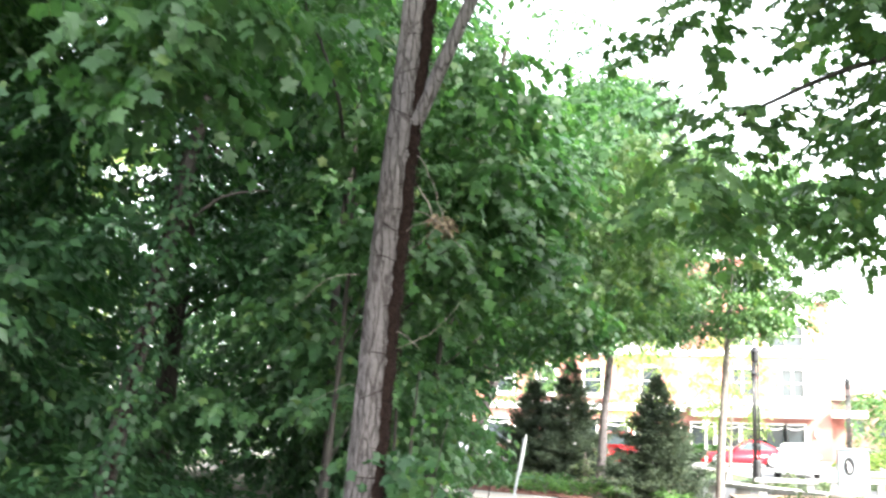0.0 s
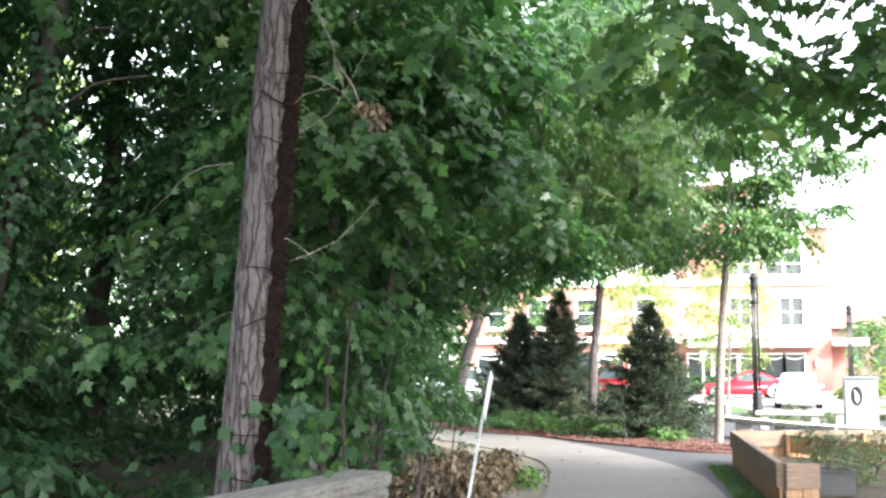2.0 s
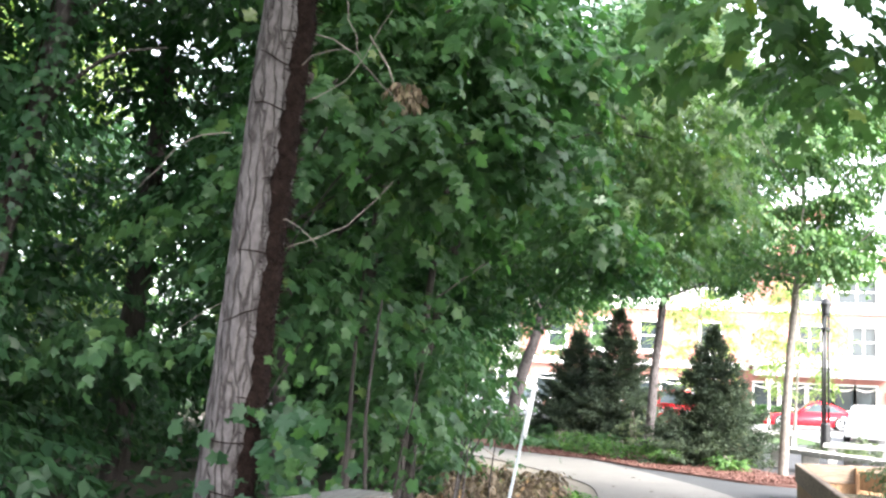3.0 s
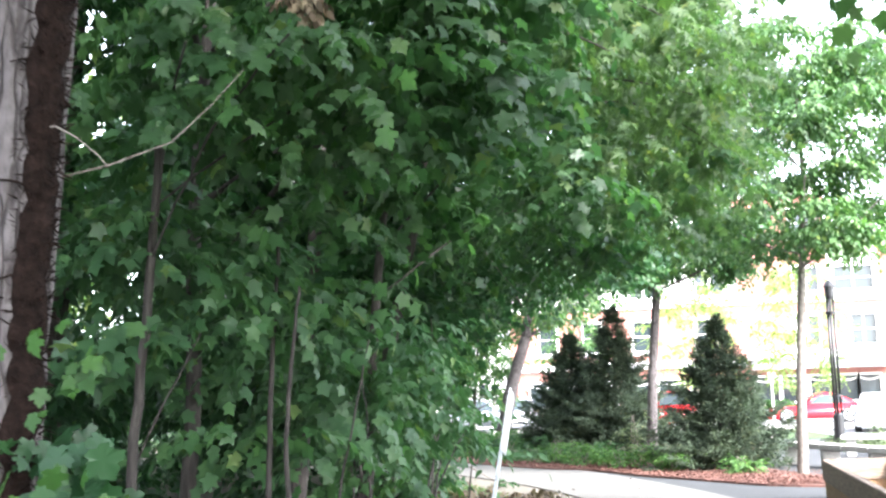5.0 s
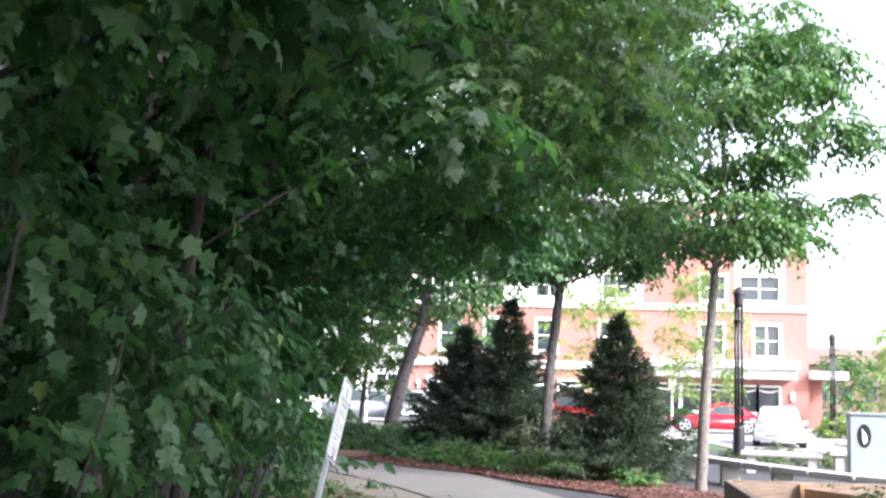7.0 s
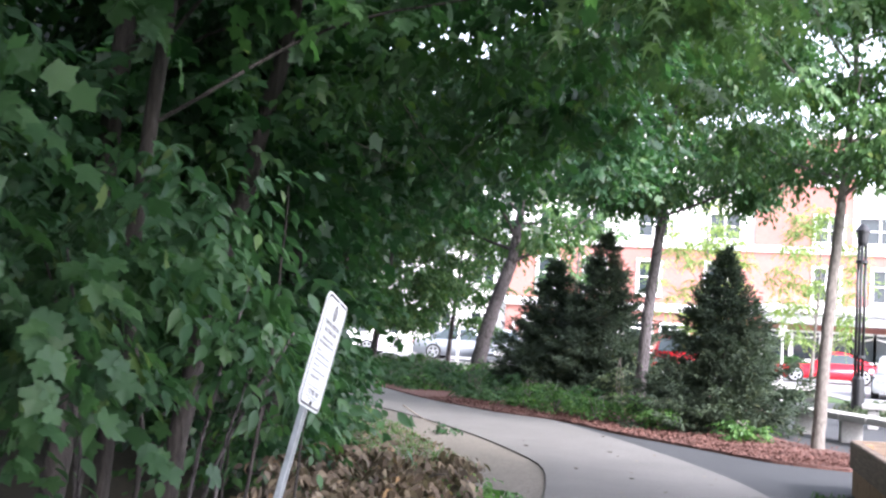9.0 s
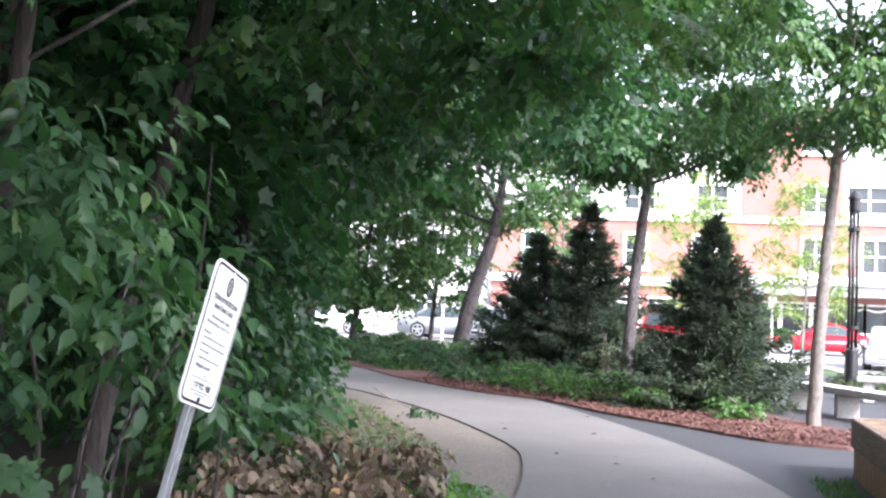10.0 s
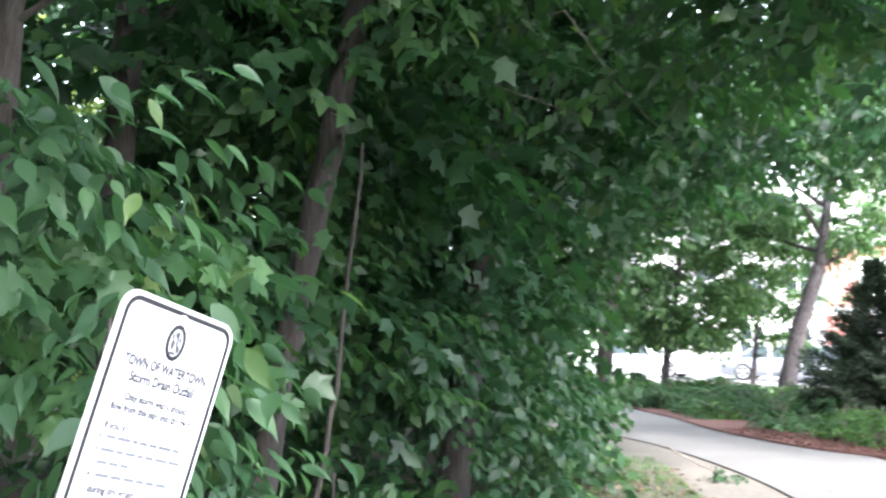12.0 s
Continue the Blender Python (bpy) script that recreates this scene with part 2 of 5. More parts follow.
def box(bm, lo, hi, bevel=0.0):
    made = bmesh.ops.create_cube(bm, size=1)["verts"]
    lo, hi = Vector(lo), Vector(hi)
    for v in made:
        v.co = Vector(((lo[i] + hi[i]) / 2 + v.co[i] * (hi[i] - lo[i]) for i in range(3)))
    if bevel:
        edges = list({e for v in made for e in v.link_edges})
        bmesh.ops.bevel(bm, geom=edges, offset=bevel, segments=2, affect="EDGES")
    return bm


def beam(bm, a, b, width, height, bevel=0.008):
    """A square timber from a to b (top centre line at z)."""
    a, b = Vector(a), Vector(b)
    d = b - a
    q = bmesh.new()
    box(q, (0, -width / 2, -height), (d.length, width / 2, 0), bevel)
    q.transform(Matrix.Translation(a) @ d.to_track_quat("X", "Z").to_matrix().to_4x4())
    tmp = bpy.data.meshes.new("tmp")
    q.to_mesh(tmp)
    q.free()
    bm.from_mesh(tmp)
    bpy.data.meshes.remove(tmp)
    return bm


def tube(bm, points, radii, sides=10, wobble=0.0, rng=random):
    """A tapered, slightly uneven tube through points."""
    rings = []
    up = Vector((0.3, 1, 0.1)).normalized()
    for i, (p, r) in enumerate(zip(points, radii)):
        p = Vector(p)
        d = (Vector(points[min(i + 1, len(points) - 1)]) - Vector(points[max(i - 1, 0)])).normalized()
        x = d.cross(up).normalized()
        y = d.cross(x).normalized()
        ring = []
        for k in range(sides):
            a = 2 * math.pi * k / sides
            w = r * (1 + rng.uniform(-wobble, wobble))
            ring.append(bm.verts.new(p + x * math.cos(a) * w + y * math.sin(a) * w))
        rings.append(ring)
    for a, b in zip(rings, rings[1:]):
        for k in range(sides):
            bm.faces.new((a[k], a[(k + 1) % sides], b[(k + 1) % sides], b[k]))
    bm.faces.new(rings[0][::-1])
    bm.faces.new(rings[-1])
    return bm


def fine_line(points, step=0.15, jitter=0.0, rng=random):
    """Points closer together along a line of control points, smoothly."""
    pts = [Vector(p) for p in points]
    out = []
    for i in range(len(pts) - 1):
        p0, p1, p2, p3 = pts[max(i - 1, 0)], pts[i], pts[i + 1], pts[min(i + 2, len(pts) - 1)]
        n = max(2, int((p2 - p1).length / step))
        for k in range(n):
            t = k / n
            q = 0.5 * ((2 * p1) + (p2 - p0) * t + (2 * p0 - 5 * p1 + 4 * p2 - p3) * t * t + (3 * p1 - p0 - 3 * p2 + p3) * t ** 3)
            out.append(q + Vector((rng.uniform(-jitter, jitter), rng.uniform(-jitter, jitter), 0)))
    out.append(pts[-1])
    return out


def limb(name, points, r0, r1, mat, parent, label="", sides=10, wobble=0.06, jitter=0.008, step=0.15, rng=random):
    line = fine_line(points, step, jitter, rng)
    radii = [r0 + (r1 - r0) * i / (len(line) - 1) for i in range(len(line))]
    return part(name, tube(bmesh.new(), line, radii, sides, wobble, rng), mat, parent, label, True)


def sheet(name, outline, z, mat, thick=0.0, label="", kind="structure", category=""):
    """A flat piece of ground with an outline, with a rim of its own thickness."""
    bm = bmesh.new()
    top = bm.faces.new([bm.verts.new((x, y, z)) for x, y in outline])
    if top.normal.z < 0:
        top.normal_flip()
    if thick:
        r = bmesh.ops.extrude_face_region(bm, geom=[top])
        for v in r["geom"]:
            if isinstance(v, bmesh.types.BMVert):
                v.co.z -= thick
    bmesh.ops.triangulate(bm, faces=bm.faces[:])
    bmesh.ops.recalc_face_normals(bm, faces=bm.faces[:])
    return tagged(part(name, bm, mat), label, category or name.replace("_", " "), "", kind)


def smooth_outline(points, step=0.4):
    return [(p.x, p.y) for p in fine_line([(x, y, 0) for x, y in points], step)]


# ---- leaves ----
PLAIN_LEAF = (np.array([(0, 0, 0), (-0.26, 0.3, 0.05), (0.26, 0.3, 0.05), (-0.2, 0.66, 0.03), (0.2, 0.66, 0.03), (0, 1, -0.1), (0, 0.32, 0), (0, 0.68, -0.03)]),
              np.array([(0, 6, 1), (0, 2, 6), (1, 6, 7), (1, 7, 3), (6, 2, 4), (6, 4, 7), (3, 7, 5), (7, 4, 5)]))
BLADE_LEAF = (np.array([(0, 0, 0), (-0.27, 0.36, 0.05), (0.27, 0.36, 0.05), (-0.17, 0.7, 0.02), (0.17, 0.7, 0.02), (0, 1, -0.1)]), np.array([(0, 2, 1), (1, 2, 4), (1, 4, 3), (3, 4, 5)]))
HALF_MAPLE = [(0.0, 0.0, 0.0), (0.13, -0.07, 0.0), (0.34, 0.02, -0.02), (0.27, 0.12, 0.02), (0.33, 0.24, 0.03), (0.56, 0.40, -0.06), (0.47, 0.50, -0.02), (0.50, 0.60, -0.05), (0.25, 0.56, 0.03), (0.27, 0.72, 0.0), (0.14, 0.80, 0.0), (0.0, 1.0, -0.12)]
MAPLE_RIM = HALF_MAPLE + [(-x, y, z) for x, y, z in HALF_MAPLE[-2:0:-1]]
MAPLE_LEAF = (np.array([(0, 0.34, -0.02)] + MAPLE_RIM), np.array([(0, k + 1, (k + 1) % len(MAPLE_RIM) + 1) for k in range(len(MAPLE_RIM))]))
HALF_LOBED = [(0.0, 0.0, 0.0), (0.34, 0.05, -0.02), (0.30, 0.28, 0.03), (0.54, 0.52, -0.06), (0.24, 0.60, 0.03), (0.0, 1.0, -0.12)]
LOBED_RIM = HALF_LOBED + [(-x, y, z) for x, y, z in HALF_LOBED[-2:0:-1]]
LOBED_LEAF = (np.array([(0, 0.34, -0.02)] + LOBED_RIM), np.array([(0, k + 1, (k + 1) % len(LOBED_RIM) + 1) for k in range(len(LOBED_RIM))]))
OVAL_HALF = [(0.08, 0.06), (0.165, 0.18), (0.205, 0.34), (0.19, 0.5), (0.13, 0.66), (0.055, 0.82)]
OVAL_RIB = [(0, 0.0, 0), (0, 0.2, 0.01), (0, 0.42, 0.0), (0, 0.64, -0.03), (0, 0.84, -0.08), (0, 1.0, -0.15)]
OVAL_LEAF = (np.array(OVAL_RIB + [(x, y, 0.06 * math.sin(y * 3) - 0.12 * y * y + 0.02) for x, y in OVAL_HALF] + [(-x, y, 0.06 * math.sin(y * 3) - 0.12 * y * y + 0.02) for x, y in OVAL_HALF]),
             np.array([f for o, flip in ((6, False), (12, True)) for f in [g[::-1] if flip else g for g in
                       [(0, o, 1), (1, o, o + 1), (1, o + 1, o + 2), (1, o + 2, 2), (2, o + 2, o + 3), (2, o + 3, 3), (3, o + 3, o + 4), (3, o + 4, o + 5), (3, o + 5, 4), (4, o + 5, 5)]]]))
HALF_STAR = [(0.0, 0.0, 0.0), (0.36, 0.06, -0.04), (0.11, 0.2, 0.02), (0.5, 0.52, -0.07), (0.10, 0.42, 0.02), (0.0, 1.0, -0.12)]
STAR_RIM = HALF_STAR + [(-x, y, z) for x, y, z in HALF_STAR[-2:0:-1]]
STAR_LEAF = (np.array([(0, 0.26, 0)] + STAR_RIM), np.array([(0, k + 1, (k + 1) % len(STAR_RIM) + 1) for k in range(len(STAR_RIM))]))
FOLDED_LEAF = (np.array([(0, 0, 0), (-0.28, 0.45, 0.07), (0.28, 0.45, 0.07), (0, 1, -0.06)]), np.array([(0, 3, 1), (0, 2, 3)]))
NEEDLE_TUFT = (np.array([(0, 0, 0), (-0.13, 0.45, 0.0), (0.13, 0.45, 0.0), (0, 1, 0.02), (0, 0.5, 0.11)]), np.array([(0, 2, 4), (0, 4, 1), (4, 2, 3), (1, 4, 3)]))


def unit(a):
    return a / np.maximum(np.linalg.norm(a, axis=1, keepdims=True), 1e-9)


def leaf_cloud(name, at, along, up, size, template, mat, parent=None):
    """One mesh of many leaves: places, directions of the tips, normals and lengths."""
    tv, tf = template
    d = unit(along)
    x = unit(np.cross(d, up))
    n = np.cross(x, d)
    v = at[:, None, :] + size[:, None, None] * (tv[None, :, 0:1] * x[:, None] + tv[None, :, 1:2] * d[:, None] + tv[None, :, 2:3] * n[:, None])
    f = tf[None] + (np.arange(len(at)) * len(tv))[:, None, None]
    v, f = v.reshape(-1, 3), f.reshape(-1, 3)
    me = bpy.data.meshes.new(name)
    me.vertices.add(len(v))
    me.vertices.foreach_set("co", v.ravel())
    me.loops.add(f.size)
    me.loops.foreach_set("vertex_index", f.ravel().astype(np.int32))
    me.polygons.add(len(f))
    me.polygons.foreach_set("loop_start", np.arange(0, f.size, 3, dtype=np.int32))
    me.update(calc_edges=True)
    finish(me, mat)
    ob = new(name, me)
    ob.parent = parent
    return ob


def sprays(rng, centres, radii, twigs, leaves, twig_len, size, droop=0.5, flat=0.45, squash=0.55):
    """Leafy twigs in layers that stand out of clumps: places, tip directions, normals and lengths of all leaves."""
    centres, radii = np.asarray(centres, float), np.asarray(radii, float)
    c = np.repeat(centres, twigs, 0)
    r = np.repeat(radii, twigs)
    out = unit(rng.normal(size=(len(c), 3)) * (1, 1, squash))
    start = c + out * (r * rng.uniform(0.25, 0.95, len(c)))[:, None] * (1, 1, squash)
    go = unit(out * (1, 1, 0.4) + rng.normal(size=(len(c), 3)) * (0.35, 0.35, 0.2) + (0, 0, -droop * 0.3))
    lean = rng.normal(size=(len(c), 3)) * flat
    length = twig_len * rng.uniform(0.6, 1.3, len(c))
    k = np.tile(np.arange(leaves), len(c))
    s, g, l = np.repeat(start, leaves, 0), np.repeat(go, leaves, 0), np.repeat(length, leaves)
    f = (k + rng.uniform(0, 1, len(k))) / leaves
    at = s + g * (f * l)[:, None] + (0, 0, -1) * (droop * 0.5 * (f ** 2) * l)[:, None]
    side = unit(np.cross(g, (0, 0, 1)) + 1e-4)
    way = g * 0.6 + side * np.where(k % 2, 0.75, -0.75)[:, None] + (0, 0, -droop * 1.25) + rng.normal(size=at.shape) * 0.24
    nrm = np.array((0, 0, 1.0)) + (lean + out * 0.5).repeat(leaves, 0) + rng.normal(size=at.shape) * flat * 0.5
    return at, way, nrm, size * rng.uniform(0.65, 1.2, len(k))


def crown(name, rng, centres, radii, mat, template, parent=None, twigs=14, leaves=9, twig_len=0.5, size=0.11, keep=None, **more):
    at, way, nrm, sz = sprays(rng, centres, radii, twigs, leaves, twig_len, size, **more)
    if keep is not None:
        ok = keep(at)
        at, way, nrm, sz = at[ok], way[ok], nrm[ok], sz[ok]
    return leaf_cloud(name, at, way, nrm, sz, template, mat, parent)


# ---- ground ----
bm = bmesh.new()
bmesh.ops.create_grid(bm, x_segments=2, y_segments=2, size=900)
tagged(part("ground", bm, FOREST_FLOOR), "dark soil with leaf litter under the trees", "ground", "", "structure")

LEFT = [(0.3, -9), (0.3, 0), (0.3, 8), (0.25, 12), (0.18, 14), (0.03, 15.5), (-0.2, 16.7), (-0.65, 17.8), (-1.45, 19.4), (-2.5, 21.1), (-3.75, 22.8), (-5.05, 24.2), (-8, 27.6), (-14, 33)]
MULCH_EDGE = [(-15, 37), (-8.2, 31.8), (-5.5, 28.6), (-3.6, 25.6), (-1.85, 23.55), (-0.6, 22.65), (0.35, 21.2), (1.4, 20.0), (2.4, 18.85), (3.25, 18.55)]
BED_RIGHT = [(3.25, 18.55), (3.75, 18.9), (3.85, 19.6), (3.55, 20.5), (3.1, 21.4), (2.65, 22.5), (2.75, 25), (3.1, 29), (3.3, 33.5)]
RIGHT_PALE = [(-0.75, 22.75), (0.3, 20.6), (1.0, 19.0), (1.45, 17.9), (1.93, 16.5), (2.3, 14.8), (2.42, 13.6), (2.5, 10), (2.5, 0), (2.5, -9)]
sheet("path", smooth_outline(LEFT) + smooth_outline([(x + 0.2, y + 0.25) for x, y in MULCH_EDGE[:5]]) + smooth_outline(RIGHT_PALE), 0.03, ASPHALT_PALE, 0.06, "pale worn asphalt footpath curving into the trees", category="path")
sheet("plaza", smooth_outline(RIGHT_PALE[:7][::-1]) + smooth_outline(MULCH_EDGE[4:]) + smooth_outline(BED_RIGHT) + [(3.4, 36), (9, 36), (9, 8), (2.6, 8)], 0.02, ASPHALT_DARK, 0.05, "dark newer asphalt beside the footpath", category="pavement")
sheet("mulch_bed", smooth_outline(MULCH_EDGE) + smooth_outline(BED_RIGHT) + [(0, 34.5), (-15, 40)], 0.055, MULCH, 0.1, "planting bed of reddish wood mulch", category="mulch bed")
DIRT_EDGE = [(-16, 33), (-9.5, 27), (-5.6, 22.2), (-3.6, 19.7), (-2.3, 17.2), (-1.3, 15.4), (-0.6, 14), (-0.35, 12), (-0.2, 8), (-0.2, -9)]
sheet("verge", smooth_outline(LEFT) + smooth_outline(DIRT_EDGE), 0.012, DIRT, 0.03, "bare sandy dirt verge beside the footpath", category="verge")
sheet("lawn", [(2.55, -40), (40, -40), (40, 34), (9.05, 34), (9.05, 7.95), (2.55, 7.95)], 0.025, GRASS_SOIL, 0.05, "grass on the open side of the path", category="lawn")
sheet("lawn", [(-40, 40), (-15, 38), (0, 34), (3.3, 33), (3.5, 35.5), (6.2, 35.5), (20, 34), (40, 34), (40, 44), (10, 44), (9.8, 36.8), (5.6, 36.8), (5, 44), (-40, 48)], 0.03, GRASS_SOIL, 0.05, "mown grass strip before the car park", category="lawn")
sheet("car_park", [(-60, 47.8), (5.2, 43.8), (5.8, 37), (9.6, 37), (10.2, 43.8), (60, 44), (60, 58), (-60, 58)], 0.02, LOT, 0.05, "pale sunlit asphalt car park", category="car park")
sheet("pavement", [(-60, 58), (60, 58), (60, 60.3), (-60, 60.3)], 0.14, CONCRETE, 0.2, "concrete pavement along the building", category="pavement")
for a, b in (((-60, 47.8), (5.2, 43.8)), ((10.2, 43.8), (60, 44))):
    bm = beam(bmesh.new(), (*a, 0.16), (*b, 0.16), 0.2, 0.2, 0.02)
    tagged(part("kerb", bm, CONCRETE), "white concrete kerb of the car park", "kerb", "", "structure")


# ---- the big leaning tree beside the path ----
rng = np.random.default_rng(7)
random.seed(7)
big = thing("tree", (-0.90, 3.6, 0), 0, "tall leaning tree with furrowed grey bark and a dark hairy vine", "tree")
TRUNK = [(0.0, 0, -0.1), (0.06, 0, 0.5), (0.12, 0, 1.1), (0.21, 0, 2.45), (0.29, 0, 3.4), (0.42, 0, 4.9), (0.55, 0.05, 6.6), (0.6, 0.1, 8.5)]


def barked(name, points, r0, r1, mat, parent, label, sides=72, step=0.025, depth=0.012):
    """A trunk whose bark stands out in long plates between furrows."""
    line = fine_line(points, step)
    bm, rings = bmesh.new(), []
    for i, p in enumerate(line):
        r = r0 + (r1 - r0) * i / (len(line) - 1) + 0.05 * max(0, 0.5 - p.z) ** 2
        ring = []
        for k in range(sides):
            a = 2 * math.pi * k / sides
            q = Vector((math.cos(a) * 3.0, math.sin(a) * 3.0, p.z * 1.5))
            wob = noise.noise(q * 0.5) * 0.02
            cell = noise.voronoi(Vector((q.x * 1.5, q.y * 1.5, p.z * 3.0)) + Vector((wob, 0, 0)) * 20)[0]
            crack = min(max((cell[1] - cell[0]) * 3.0, 0), 1)
            w = r + wob * 0.7 + depth * (crack ** 0.5 - 0.6) + noise.noise(q * 7) * 0.0035
            ring.append(bm.verts.new((p.x + math.cos(a) * w, p.y + math.sin(a) * w, p.z)))
        rings.append(ring)
    for a, b in zip(rings, rings[1:]):
        for k in range(sides):
            bm.faces.new((a[k], a[(k + 1) % sides], b[(k + 1) % sides], b[k]))
    return part(name, bm, mat, parent, label, True)


barked("trunk", TRUNK, 0.14, 0.09, BARK, big, "furrowed grey bark")
limb("vine", [(x + 0.105, y - 0.045, z) for x, y, z in TRUNK[1:]], 0.058, 0.042, VINE, big, "dark hairy climbing vine", 12, 0.12, 0.01, 0.05)
hn = 8000
hz = rng.uniform(0.3, 8, hn)
hx = np.interp(hz, [p[2] for p in TRUNK], [p[0] for p in TRUNK]) + 0.105
ha = rng.uniform(0, 2 * math.pi, hn)
at = np.column_stack([hx + np.cos(ha) * 0.04, -0.045 + np.sin(ha) * 0.04, hz])
leaf_cloud("vine_fuzz", at, np.column_stack([np.cos(ha), np.sin(ha), rng.normal(0, 0.8, hn)]), rng.normal(size=(hn, 3)), rng.uniform(0.025, 0.07, hn), (np.array([(0, 0, 0), (-0.05, 0.5, 0), (0.05, 0.5, 0), (0, 1, 0)]), np.array([(0, 2, 1), (1, 2, 3)])), VINE, big)
limb("limb", [(0.36, -0.02, 3.75), (0.5, -0.05, 4.03), (0.66, -0.05, 4.42), (0.85, -0.05, 4.86), (1.2, 0.1, 5.9), (1.4, 0.2, 7.0)], 0.06, 0.03, BARK, big)
limb("limb", [(0.15, 0.05, 1.9), (-0.1, 0.3, 1.95), (-0.45, 0.5, 1.8)], 0.0035, 0.0015, TWIG, big, "bare grey twig", 6)
limb("limb", [(0.3, 0.05, 2.2), (0.55, 0.3, 2.35), (0.75, 0.4, 2.6)], 0.0035, 0.0015, TWIG, big, "bare grey twig", 6)
limb("limb", [(0.3, 0.05, 2.9), (0.5, 0.3, 3.1), (0.7, 0.4, 3.5)], 0.0035, 0.0015, TWIG, big, "bare grey twig", 6)
for z in np.arange(0.6, 4.6, 0.22):  # rootlets of the vine that clasp the trunk
    cx = float(np.interp(z, [p[2] for p in TRUNK], [p[0] for p in TRUNK]))
    a0, tilt, rr = random.uniform(-0.5, 0.1), random.uniform(-0.18, 0.3), 0.15 - 0.006 * z
    pts = [(cx + rr * math.cos(a0 - 0.45 * k), rr * math.sin(a0 - 0.45 * k), z + tilt * k * 0.2 + random.uniform(-0.012, 0.012)) for k in range(random.randint(3, 7))]
    limb("rootlet", pts, 0.005, 0.002, VINE, big, "thin dark clasping rootlet", 5, 0.1, 0.003, 0.05)
for x0, z0, dx, dy, dz in ((0.33, 3.0, 0.3, -0.1, 0.14), (0.36, 3.25, 0.5, 0.2, -0.35), (0.24, 2.3, 0.28, -0.05, -0.1), (0.05, 2.75, -0.55, 0.1, -0.25), (0.4, 3.7, 0.3, -0.1, -0.6)):
    limb("dead_twig", [(x0, -0.05, z0), (x0 + dx * 0.45, -0.05 + dy * 0.4, z0 + dz * 0.35 + 0.06), (x0 + dx, dy, z0 + dz)], 0.004, 0.0015, TWIG, big, "bare grey twig", 6, 0.1, 0.012, 0.06)
crown("crown", rng, rng.uniform((-1.6, -0.6, 5.2), (2.2, 2.2, 8.5), (46, 3)), rng.uniform(0.4, 0.7, 46), LEAF_MAPLE, LOBED_LEAF, big, 12, 8, 0.5, 0.12)
ivy = thing("ivy", (-0.78, 3.7, 0), 0, "ivy with dark and bright green leaves round the tree's foot", "ivy")
n = 520
at = np.stack([rng.normal(0.2, 0.16, n), rng.normal(-0.1, 0.13, n), 1.45 * rng.uniform(0.05, 1, n) ** 1.4], 1)
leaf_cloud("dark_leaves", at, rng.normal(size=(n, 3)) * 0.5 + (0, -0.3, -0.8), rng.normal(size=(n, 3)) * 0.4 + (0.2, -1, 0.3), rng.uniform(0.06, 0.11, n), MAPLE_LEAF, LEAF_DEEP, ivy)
n = 130
at = np.stack([rng.normal(0.47, 0.075, n), rng.normal(-0.5, 0.1, n), rng.uniform(0.02, 1.75, n)], 1)
leaf_cloud("bright_leaves", at, rng.normal(size=(n, 3)) * 0.5 + (0, -0.3, -0.8), rng.normal(size=(n, 3)) * 0.4 + (0.2, -0.8, 0.5), rng.uniform(0.04, 0.072, n), MAPLE_LEAF, LEAF_IVY, ivy)


# ---- the wood beside the path ----
def edge(y):
    """How far the foliage reaches towards the path."""
    return np.interp(y, (-6, 4.5, 6.2, 7, 8, 9, 11, 13, 16, 19, 22, 26, 30, 36), (-6.0, -5.0, -2.3, -1.3, -1.0, -0.85, -1.0, -1.6, -2.2, -3.2, -5.0, -8, -12, -18))


def reach(y, z):
    """With height the branches reach out over the path; between bushes and branches lies a hollow."""
    over = np.interp(y, (3, 5.8, 7, 8.8, 10, 11.5, 13, 17, 22, 26), (0, 1.2, 1.55, 1.7, 2.4, 2.9, 2.7, 3.5, 4.4, 5.0))
    hollow = np.interp(y, (8.5, 10.5, 13, 15), (0, 0.75, 0.6, 0)) * np.interp(z, (1.5, 2.0, 2.7, 3.1), (0, 1, 1, 0))
    return edge(y) - hollow + over * np.clip((z - np.interp(y, (11.5, 13, 18, 22), (2.75, 2.2, 2.2, 2.7))) / np.interp(y, (11.5, 13, 18, 22), (0.7, 1.0, 1.1, 1.8)), 0, 1)


def clear(p):
    """Leaves that keep out of the walkway and of the view along the path."""
    shade = (p[:, 1] > 7) & (p[:, 1] < 12.5) & (p[:, 0] > -3.1) & (p[:, 2] < 1.05) & (rng.uniform(size=len(p)) < 0.8)
    head = (p[:, 0] > np.where(p[:, 2] < 1.9, -0.45, -0.25)) & (p[:, 1] < 13) & (p[:, 2] < 2.72)
    ragged = np.array([noise.noise(Vector(q) * 0.9) for q in p]) * 1.1 + rng.normal(0, 0.12, len(p))
    return (p[:, 0] < reach(p[:, 1], p[:, 2] + 0.6 * ragged) + 0.4 + 0.4 * ragged) & ~shade & ~head


